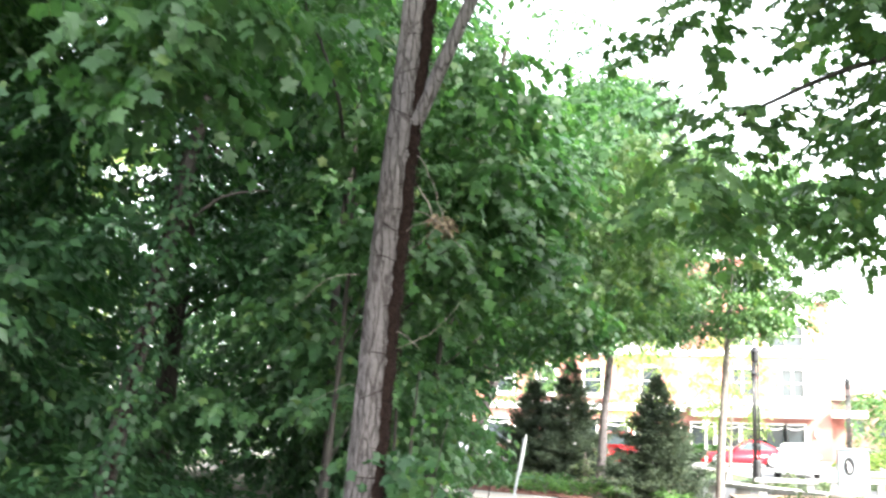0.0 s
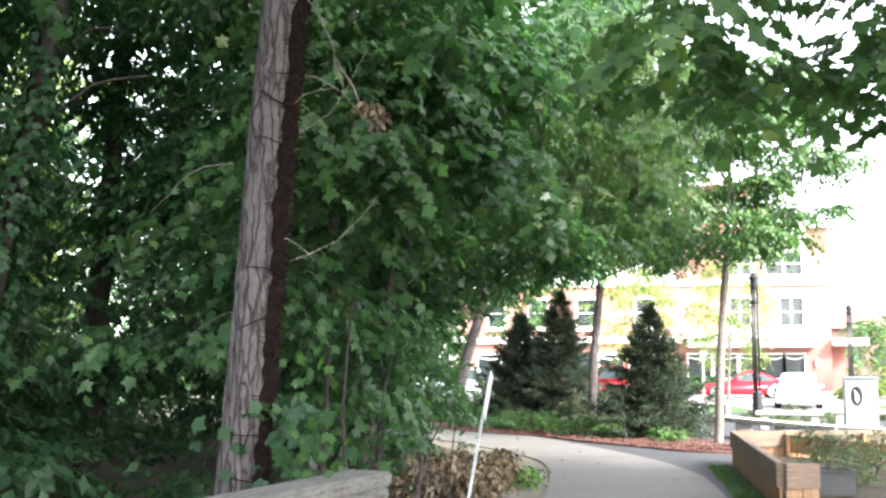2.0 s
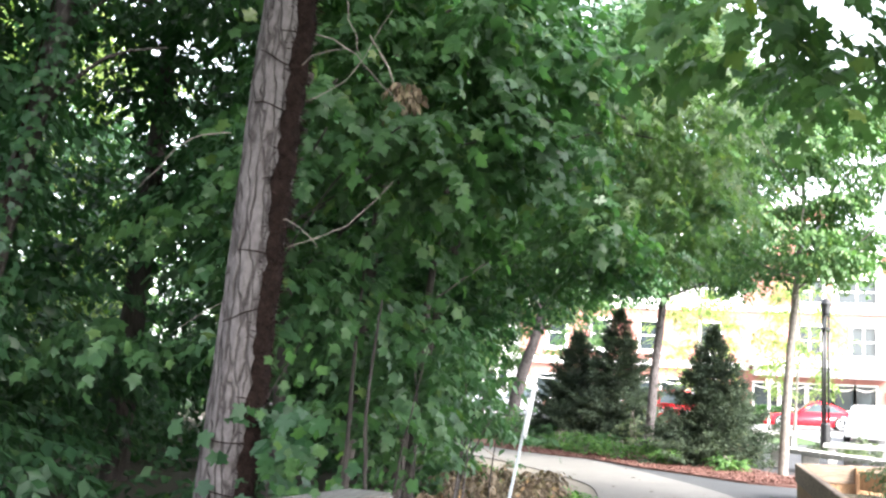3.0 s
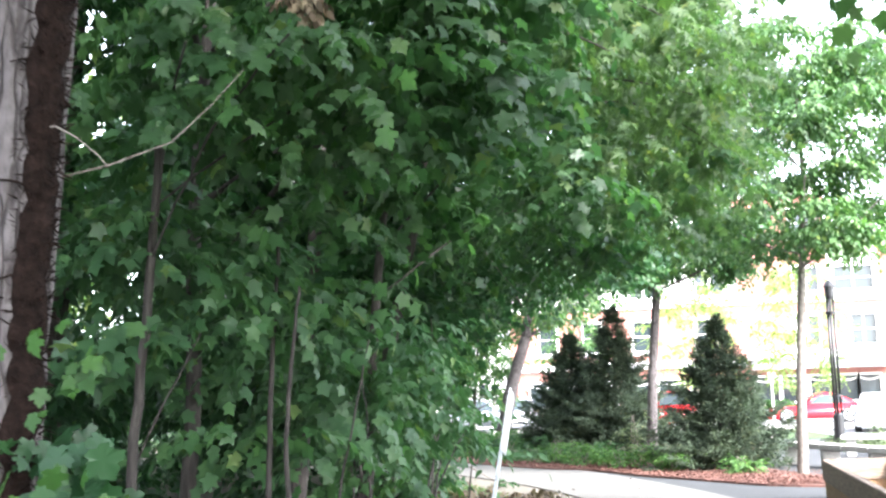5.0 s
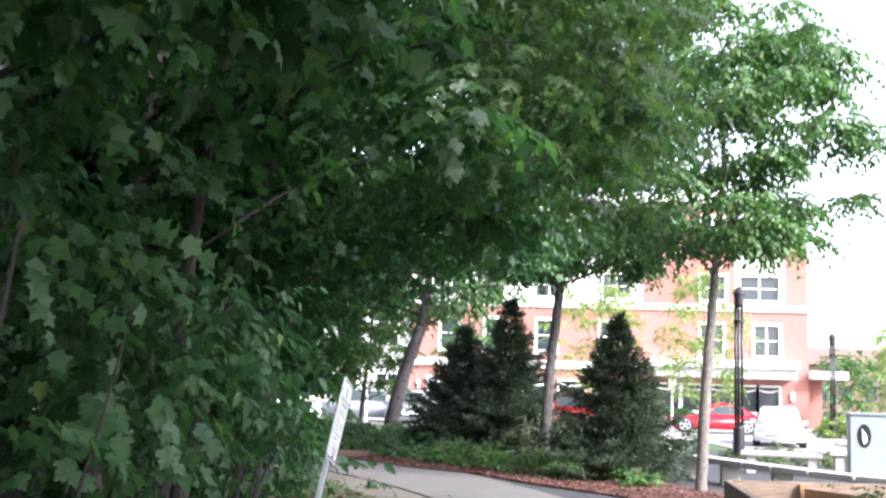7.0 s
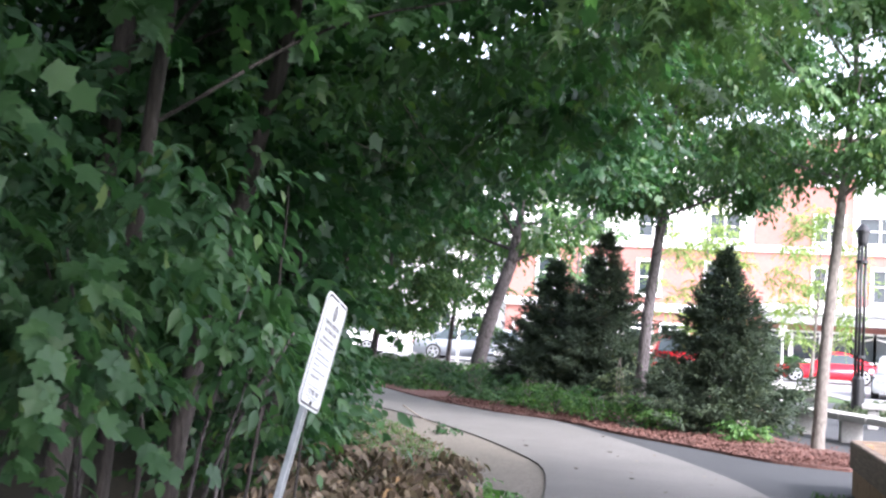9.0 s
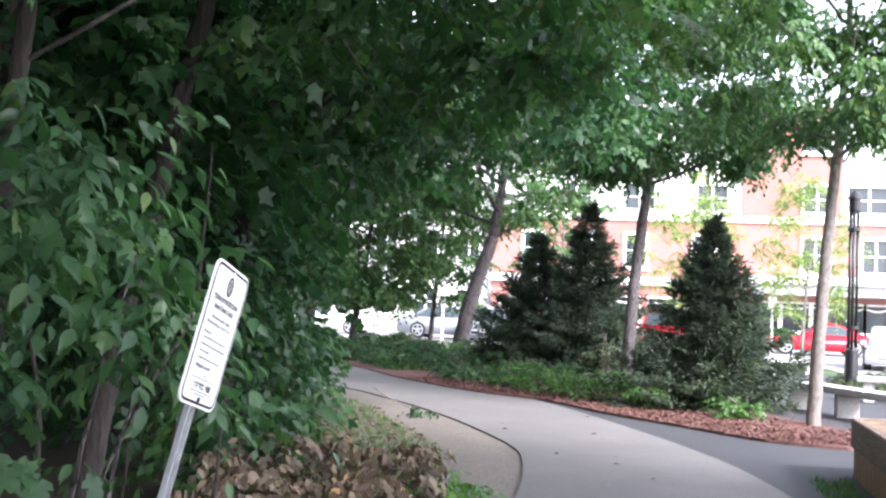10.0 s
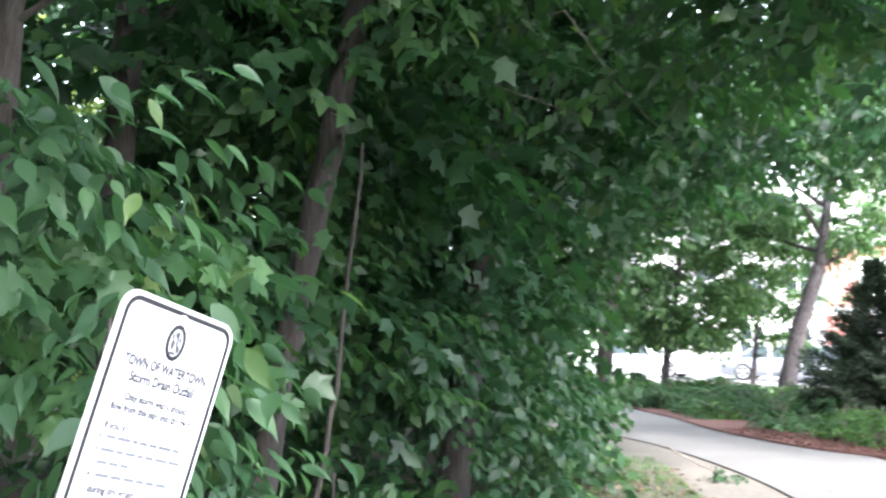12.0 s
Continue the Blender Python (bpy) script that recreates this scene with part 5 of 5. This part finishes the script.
part("body", box(bmesh.new(), (-0.38, -0.3, 0.05), (0.38, 0.3, 1.26), 0.03), BOX_GREY, cab)
part("plinth", box(bmesh.new(), (-0.41, -0.33, 0), (0.41, 0.33, 0.08), 0.01), CONCRETE, cab)
part("lid", box(bmesh.new(), (-0.4, -0.32, 1.26), (0.4, 0.32, 1.31), 0.02), BOX_GREY, cab)
bm = plate(bmesh.new(), [(x - 0.1, z) for x, z in ell(0.13, 0.23)], -0.306, -0.3, 0.86)
part("emblem", bm, BLACK_METAL, cab, "dark oval emblem")
bm = plate(bmesh.new(), [(-0.1, -0.17), (-0.04, -0.1), (-0.05, 0.02), (-0.11, 0.1), (-0.15, 0.15), (-0.13, 0.02), (-0.14, -0.06)], -0.312, -0.307, 0.86)
part("emblem_mark", bm, TRIM, cab, "pale mark in the emblem")
for i in range(16):
    low_shrub(5.0 + rng.uniform(0, 4.5), rng.uniform(27.8, 34), 1.0, rng.uniform(0.15, 0.38), LEAF_DUSTY, "low pale green plants round the benches", "plants round the benches", 0.07)
for i in range(8):
    low_shrub(11 + rng.uniform(0, 6), rng.uniform(50, 56), 1.8, rng.uniform(0.7, 1.3), LEAF_YELLOW, "pale green shrub beside the car park", "car park shrubs", 0.12)
for i in range(12):
    low_shrub(1.6 + i * 0.42, 57.2 + rng.normal(0, 0.1), 1.1, 1.15, LEAF_IVY, "bright green clipped shrub before the building", "shrubs before the building", 0.12)


# ---- cars ----
def car(x, y, rz, paint, length, height, width, label, coupe=False, tall=False, glass=CAR_GLASS):
    t = thing("car", (x, y, 0.02), rz, label, "car", "parked cars")
    L, W = length / 2, width / 2
    belt = height * (0.60 if not tall else 0.56)
    hood = belt * (0.92 if coupe else 0.95)
    lower = [(-L, 0.22), (-L, hood * 0.72), (-L + 0.12, hood * 0.88), (-L * 0.45, hood), (0, belt), (L * 0.62, belt), (L - 0.1, belt * 0.95), (L, belt * 0.75), (L, 0.25), (L - 0.3, 0.18), (-L + 0.3, 0.18)]
    if coupe:
        roof = [(-L * 0.30, hood + 0.03), (-L * 0.02, height - 0.06), (L * 0.16, height), (L * 0.36, height - 0.07), (L * 0.82, belt + 0.02)]
    elif tall:
        roof = [(-L * 0.40, hood + 0.02), (-L * 0.16, height - 0.07), (L * 0.1, height), (L * 0.8, height - 0.06), (L * 0.97, belt)]
    else:
        roof = [(-L * 0.42, hood + 0.02), (-L * 0.12, height - 0.06), (L * 0.15, height), (L * 0.42, height - 0.06), (L * 0.75, belt + 0.02)]

    def extrude(profile, w0, taper):
        bm = bmesh.new()
        rings = []
        zs = [z for _, z in profile]
        z0, z1 = min(zs), max(zs)
        for s in (-1, 1):
            rings.append([bm.verts.new((px, s * (w0 - taper * (pz - z0) / max(z1 - z0, 0.01)), pz)) for px, pz in profile])
        bm.faces.new(rings[0])
        bm.faces.new(rings[1][::-1])
        for i in range(len(profile)):
            j = (i + 1) % len(profile)
            bm.faces.new((rings[0][j], rings[0][i], rings[1][i], rings[1][j]))
        bmesh.ops.recalc_face_normals(bm, faces=bm.faces[:])
        bmesh.ops.bevel(bm, geom=bm.edges[:], offset=0.045, segments=2, affect="EDGES")
        return bm

    part("body", extrude(lower, W, 0.03), paint, t, "", True)
    part("cabin", extrude(roof + [(L * 0.5, belt - 0.1), (-L * 0.3, belt - 0.1)], W * 0.9, 0.16), paint, t, "", True)
    # side windows, windscreen and rear window, proud of the cabin
    up, dn = height - 0.12, belt + 0.03
    for s in (-1, 1):
        bm = bmesh.new()
        w_ = lambda z: s * (W * 0.9 - 0.16 * (z - belt + 0.1) / (height - belt + 0.1) + 0.006)
        a0, a1 = roof[0][0] + 0.28, roof[1][0] + 0.12
        b0, b1 = roof[-1][0] - 0.32, roof[-2][0] - 0.02
        bm.faces.new([bm.verts.new((px, w_(pz), pz)) for px, pz in ((a0, dn), (a1, up), (b1, up), (b0, dn))])
        part("side_window", bm, glass, t)
    for (x0, z0), (x1, z1) in ((roof[0], roof[1]), (roof[-1], roof[-2])):
        bm = bmesh.new()
        off = -0.012 if x0 < x1 else 0.012
        p = [(0.14, 0.74), (0.90, 0.62)]
        bm.faces.new([bm.verts.new((x0 + (x1 - x0) * f + off, sy * W * w2, z0 + (z1 - z0) * f + 0.016)) for f, w2, sy in ((p[0][0], p[0][1], -1), (p[1][0], p[1][1], -1), (p[1][0], p[1][1], 1), (p[0][0], p[0][1], 1))])
        part("windscreen", bm, glass, t)
    R = 0.33
    for sx in (-L * 0.62, L * 0.60):
        for s in (-1, 1):
            wheel = new("wheel")
            wheel.parent = t
            wheel.matrix_local = pose(sx, s * (W - 0.09), R)
            bm = bmesh.new()
            bmesh.ops.create_cone(bm, cap_ends=True, segments=24, radius1=R, radius2=R, depth=0.22, matrix=Matrix.Rotation(math.pi / 2, 4, "X"))
            bmesh.ops.bevel(bm, geom=bm.edges[:], offset=0.02, segments=1, affect="EDGES")
            part("tyre", bm, TYRE, wheel)
            bm = bmesh.new()
            bmesh.ops.create_cone(bm, cap_ends=True, segments=20, radius1=R * 0.2, radius2=R * 0.2, depth=0.235, matrix=Matrix.Rotation(math.pi / 2, 4, "X"))
            for k in range(5):
                q = Matrix.Rotation(k * 2 * math.pi / 5, 4, "Y")
                made = bmesh.ops.create_cube(bm, size=1)["verts"]
                for v in made:
                    v.co = q @ Vector((v.co.x * 0.07, v.co.y * 0.232, v.co.z * R * 0.6 + R * 0.36))
            for k in range(20):
                q0, q1 = 2 * math.pi * k / 20, 2 * math.pi * (k + 1) / 20
                vs = [bm.verts.new((r_ * math.cos(q), s * 0.1155, r_ * math.sin(q))) for r_, q in ((R * 0.6, q0), (R * 0.74, q0), (R * 0.74, q1), (R * 0.6, q1))]
                bm.faces.new(vs)
            part("rim", bm, RIM, wheel, "five-spoke alloy rim")
    for s in (-1, 1):
        part("headlight", box(bmesh.new(), (-L - 0.012, s * W * 0.68 - 0.16, hood * 0.68), (-L + 0.1, s * W * 0.68 + 0.16, hood * 0.84), 0.02), RIM, t)
        part("tail_light", box(bmesh.new(), (L - 0.1, s * W * 0.74 - 0.15, belt * 0.68), (L + 0.012, s * W * 0.74 + 0.15, belt * 0.88), 0.02), TAIL, t, "red tail light")
        part("wing_mirror", box(bmesh.new(), (-L * 0.27, s * (W + 0.02) - 0.08, belt), (-L * 0.27 + 0.1, s * (W + 0.02) + 0.08, belt + 0.13), 0.02), paint, t)
    part("grille", box(bmesh.new(), (-L - 0.008, -W * 0.55, 0.34), (-L + 0.05, W * 0.55, hood * 0.6), 0.015), BLACK_METAL, t)
    part("number_plate", box(bmesh.new(), (-L - 0.016, -0.16, 0.42), (-L, 0.16, 0.56), 0.004), TRIM, t)
    return t


car(6.85, 51.6, 0, PAINT_RED, 4.2, 1.3, 1.8, "bright red two-door coupe parked side-on", coupe=True)
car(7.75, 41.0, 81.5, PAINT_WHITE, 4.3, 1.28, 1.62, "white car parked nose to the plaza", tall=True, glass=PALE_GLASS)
car(-7.7, 50.6, 180, PAINT_SILVER, 4.6, 1.42, 1.8, "silver-grey saloon parked side-on")
car(-5.9, 48.4, 95, PAINT_SILVER, 4.4, 1.4, 1.76, "silver car parked facing the trees")
car(0.85, 48.6, 90, PAINT_RED, 4.3, 1.55, 1.78, "red hatchback parked behind the spruces", tall=True)
car(-13.5, 51.0, 180, PAINT_WHITE, 4.5, 1.45, 1.8, "white car parked side-on")

# white posts of car park signs
for x, y, h in ((-7.6, 47.6, 2.0), (4.75, 47.5, 2.2), (-13.0, 47.9, 2.0)):
    t = thing("sign_post", (x, y, 0), 0, "slim white post with a small plate by the kerb", "post", "car park posts")
    part("post", tube(bmesh.new(), [(0, 0, -0.05), (0, 0, h)], [0.05, 0.05], 10), TRIM, t)
    part("plate", box(bmesh.new(), (-0.15, -0.065, h - 0.45), (0.15, -0.05, h), 0.004), TRIM, t)


# ---- apartment building behind the car park ----
house = thing("apartment_building", (0, 60.6, 0), 0, "brick apartment building with white trim and ground-floor shopfront", "building")


def pierced(x0, x1, z0, z1, holes, mat, thick=0.35, y=0.0, name="wall"):
    """A wall with openings that go through it."""
    xs = sorted({x0, x1, *[v for h in holes for v in h[:2]]})
    zs = sorted({z0, z1, *[v for h in holes for v in h[2:]]})
    bm = bmesh.new()
    grid = {(a, c): bm.verts.new((a, y, c)) for a in xs for c in zs}
    for a, b in zip(xs, xs[1:]):
        for c, d in zip(zs, zs[1:]):
            if not any(h[0] <= a and b <= h[1] and h[2] <= c and d <= h[3] for h in holes):
                bm.faces.new([grid[k] for k in ((a, c), (b, c), (b, d), (a, d))])
    made = bmesh.ops.extrude_face_region(bm, geom=bm.faces[:])
    for v in made["geom"]:
        if isinstance(v, bmesh.types.BMVert):
            v.co.y += thick
    bmesh.ops.delete(bm, geom=[v for v in bm.verts if not v.link_faces], context="VERTS")
    bmesh.ops.recalc_face_normals(bm, faces=bm.faces[:])
    return part(name, bm, mat, house)


def window(x0, x1, z0, z1, y=0.0, cols=2, surround=0.16, rows=2):
    w = new("window")
    w.parent = house
    bm = bmesh.new()
    s = surround
    for lo, hi in (((x0 - s, z0 - s), (x1 + s, z0)), ((x0 - s, z1), (x1 + s, z1 + s)), ((x0 - s, z0), (x0, z1)), ((x1, z0), (x1 + s, z1))):
        box(bm, (lo[0], y - 0.06, lo[1]), (hi[0], y + 0.2, hi[1]))
    part("frame", bm, TRIM, w)
    for i in range(1, cols):
        cx = x0 + (x1 - x0) * i / cols
        part("mullion", box(bmesh.new(), (cx - 0.05, y + 0.04, z0), (cx + 0.05, y + 0.16, z1)), TRIM, w)
    for k in range(1, rows):
        cz = z0 + (z1 - z0) * k / rows
        part("sash_rail", box(bmesh.new(), (x0, y + 0.05, cz - 0.03), (x1, y + 0.15, cz + 0.03)), TRIM, w)
    part("pane", box(bmesh.new(), (x0, y + 0.1, z0), (x1, y + 0.12, z1)), DARK_GLASS, w)
    part("sill", box(bmesh.new(), (x0 - s - 0.05, y - 0.14, z0 - s - 0.08), (x1 + s + 0.05, y + 0.05, z0 - s)), TRIM, w)


SECOND = [(-6.28, -5.38), (-3.9, -2.95), (-1.2, -0.25), (2.1, 3.05), (7.2, 8.3), (9.9, 11.1)]
THIRD = [(-6.3, -5.4), (-4.46, -3.02), (-1.3, 0.1), (2.2, 3.6), (7.2, 8.4), (9.2, 11.1)]
# ground floor: piers, shopfronts, canopy
shop = [(-6.9, -5.6), (-5.2, -3.9), (-3.5, -2.2), (-1.8, -0.5), (0, 1.3), (1.7, 3.0), (4.9, 6.1), (6.3, 7.5), (7.7, 8.9), (9.0, 10.0), (10.1, 11.1)]
pierced(-7.9, 12.55, 0, 3.1, [(a, b, 0.85, 2.12) for a, b in shop], BRICK)
for a, b in shop:
    window(a, b, 0.85, 2.12, 0, 1, 0.1, 1)
    bm = bmesh.new()
    for i in range(8):  # scalloped valance behind the glass
        f0, f1 = i / 8, (i + 1) / 8
        z0, z1 = 1.95 - 0.12 * math.sin(math.pi * f0), 1.95 - 0.12 * math.sin(math.pi * f1)
        bm.faces.new([bm.verts.new((a + (b - a) * f, 0.095, z)) for f, z in ((f0, z0), (f1, z1), (f1, z1 + 0.09), (f0, z0 + 0.09))])
    part("valance", bm, TRIM, house, "white scalloped valance")
part("canopy", box(bmesh.new(), (4.6, -1.9, 3.0), (11.8, 0, 3.4), 0.03), TRIM, house, "white canopy fascia")
part("canopy_soffit", box(bmesh.new(), (4.8, -1.7, 2.5), (11.7, 0, 3.0), 0.03), SOFFIT, house, "grey canopy underside")
part("cornice", box(bmesh.new(), (-7.95, -0.25, 2.75), (4.6, 0, 3.15), 0.03), TRIM, house)
for x in (11.75, 4.25, -7.4):
    part("wall_lamp", box(bmesh.new(), (x - 0.11, -0.18, 1.45), (x + 0.11, 0, 1.95), 0.06), TRIM, house, "white wall lamp")
# second floor brick
pierced(-7.9, 12.55, 3.1, 5.95, [(a, b, 3.72, 5.24) for a, b in SECOND], BRICK)
for a, b in SECOND:
    window(a, b, 3.72, 5.24, 0, 2 if b - a > 1.0 else 1)
part("band", box(bmesh.new(), (-8.0, -0.12, 5.95), (12.65, 0.35, 6.28), 0.02), TRIM, house, "white string course")
# upper floors
for z0, z1, g0, g1 in ((6.28, 9.1, 6.55, 7.75), (9.1, 11.6, 9.5, 10.8)):
    pierced(-7.9, 4.3, z0, z1, [(a, b, g0, g1) for a, b in THIRD[:4]], SIDING)
    pierced(5.6, 8.9, z0, z1, [(7.2, 8.4, g0, g1)], BRICK)
    if z0 < 9:
        pierced(8.9, 11.4, z0, z1, [(9.2, 11.1, g0, g1)], SIDING, 0.35, -0.02)
        pierced(11.4, 12.55, z0, z1, [], BRICK)
    pierced(4.3, 5.6, z0, z1, [], BRICK, 0.45, -0.1)
    for a, b in THIRD[:5] + ([THIRD[5]] if z0 < 9 else []):
        window(a, b, g0, g1, 0, 2)
part("parapet", box(bmesh.new(), (-8.1, -0.3, 11.6), (9.1, 0.5, 12.0), 0.04), TRIM, house)
part("parapet", box(bmesh.new(), (8.9, -0.3, 9.1), (12.75, 0.5, 9.4), 0.04), TRIM, house)
part("roof", box(bmesh.new(), (-7.9, 0.5, 11.5), (8.9, 14, 11.7)), SOFFIT, house)
part("roof", box(bmesh.new(), (8.9, 0.5, 9.0), (12.55, 14, 9.2)), SOFFIT, house)
part("side_wall", box(bmesh.new(), (12.2, 0.35, 0), (12.55, 14, 9.0)), BRICK, house)
part("side_wall", box(bmesh.new(), (8.6, 0.35, 9.2), (8.9, 14, 11.6)), BRICK, house)
part("porch_roof", box(bmesh.new(), (12.55, -0.6, 2.6), (14.4, 2.5, 3.0), 0.04), TRIM, house, "white porch roof")
part("porch_wall", box(bmesh.new(), (12.55, 1.9, 0), (13.6, 2.2, 2.6)), BRICK, house)
part("inner_wall", box(bmesh.new(), (-7.9, 3.0, 0), (8.6, 3.2, 11.5)), GREY_WALL, house)
# white wing further along
wing = [(a, a + 1.1) for a in (-18.6, -16.4, -14.2, -12.0, -9.8)]
for z0, z1, g0, g1 in ((0, 3.1, 0.9, 2.2), (3.1, 6.1, 3.75, 5.25), (6.1, 9.1, 6.7, 8.1)):
    pierced(-21, -7.9, z0, z1, [(a, b, g0, g1) for a, b in wing], SIDING, 0.35, 0.6)
    for a, b in wing:
        window(a, b, g0, g1, 0.6, 2)
part("wing_roof", box(bmesh.new(), (-21.2, 0.4, 9.1), (-7.9, 14, 9.5), 0.04), TRIM, house)
part("wing_inner_wall", box(bmesh.new(), (-21, 3.0, 0), (-7.9, 3.2, 9.1)), GREY_WALL, house)

# ---- distance ----
far = thing("house", (34, 150, 0), 0, "distant low brown brick building", "building")
part("wall", box(bmesh.new(), (-14, 0, 0), (16, 10, 6.2), 0.1), FAR_BRICK, far)
bm = bmesh.new()
v = [bm.verts.new(p) for p in ((-14.5, -0.5, 6.2), (16.5, -0.5, 6.2), (16.5, 10.5, 6.2), (-14.5, 10.5, 6.2), (-11, 5, 8.6), (13, 5, 8.6))]
for f in ((0, 1, 5, 4), (1, 2, 5), (2, 3, 4, 5), (3, 0, 4), (3, 2, 1, 0)):
    bm.faces.new([v[i] for i in f])
part("roof", bm, FAR_BRICK, far)
for i in range(9):
    w = part("window", box(bmesh.new(), (-12 + i * 3, -0.05, 1.6), (-10.6 + i * 3, 0.05, 3.6)), DARK_GLASS, far)
rng = np.random.default_rng(66)
c = np.concatenate([rng.uniform((-60, 88, 0.5), (-16, 96, 9), (150, 3)), rng.uniform((14, 74, 0.3), (60, 84, 4.5), (120, 3)), rng.uniform((-34, 40, 0.3), (-15, 58, 8), (130, 3))])
tagged(crown("far_trees", rng, c, rng.uniform(0.9, 1.6, len(c)), LEAF_STREET, FOLDED_LEAF, None, 16, 8, 1.1, 0.32), "pale green trees in the distance", "trees", "", "stuff")

# ---- litter, chips and grass ----
def scatter(name, pts, z, size, template, mat, label, category, lift=0.3, flat=0.35):
    n_ = len(pts)
    at = np.column_stack([pts, np.full(n_, z)])
    way = np.column_stack([rng.normal(size=(n_, 2)), np.full(n_, lift) * rng.uniform(0, 1, n_)])
    up = np.array((0, 0, 1.0)) + rng.normal(0, flat, (n_, 3))
    return tagged(leaf_cloud(name, at, way, up, size * rng.uniform(0.5, 1.4, n_), template, mat), label, category, "", "stuff")


def in_band(n_, left_, right_, y0, y1):
    """Random points between two edges given as x over y."""
    y = rng.uniform(y0, y1, n_)
    lx, rx = np.interp(y, [p[1] for p in left_], [p[0] for p in left_]), np.interp(y, [p[1] for p in right_], [p[0] for p in right_])
    return np.column_stack([lx + (rx - lx) * rng.uniform(0, 1, n_), y])


chip_y = rng.uniform(0, 1, 9000)
ed = np.array(MULCH_EDGE[3:])
s_ = np.linspace(0, 1, len(ed))
px = np.column_stack([np.interp(chip_y, s_, ed[:, 0]), np.interp(chip_y, s_, ed[:, 1])]) + np.abs(rng.normal(0, 1.0, (9000, 1))) * (0.55, 0.8) + rng.normal(0, 0.05, (9000, 2))
px = px[(px[:, 0] < 3.7) & (px[:, 1] > 18.7)]
scatter("mulch_chips", px, 0.058, 0.05, FOLDED_LEAF, MULCH, "reddish wood chips lying on the bed", "mulch", 0.5, 0.6)
scatter("leaf_litter", in_band(2600, [(-2.2, 4), (-1.6, 12), (-2.2, 16), (-4.5, 22)], [(-0.1, 4), (-0.3, 12), (-0.7, 16), (-2.8, 20.5)], 6, 20), 0.025, 0.075, PLAIN_LEAF, LEAF_DEAD, "dry brown leaves on the ground beside the path", "leaf litter")
scatter("fallen_leaves", in_band(40, LEFT[3:11], [(2.3, 12), (2.2, 15), (1.5, 18), (0, 21), (-1, 22)], 12, 21), 0.034, 0.06, PLAIN_LEAF, LEAF_DEAD, "a few dry leaves lying on the asphalt", "leaf litter", 0.1, 0.15)
g = np.concatenate([in_band(5200, [(-1.4, 12), (-2.6, 16), (-5.4, 22)], [(-0.15, 12), (-0.75, 16), (-3.4, 21.5)], 12, 21), rng.uniform((2.55, 8.3), (2.88, 16), (2500, 2))])
at = np.column_stack([g, np.full(len(g), 0.01)])
tagged(leaf_cloud("grass", at, np.column_stack([rng.normal(0, 0.35, (len(g), 2)), np.ones(len(g))]), rng.normal(size=(len(g), 3)), rng.uniform(0.03, 0.09, len(g)), (FOLDED_LEAF[0] * (0.25, 1, 1), FOLDED_LEAF[1]), LEAF_HEDGE), "thin green grass beside the path", "grass", "", "stuff")
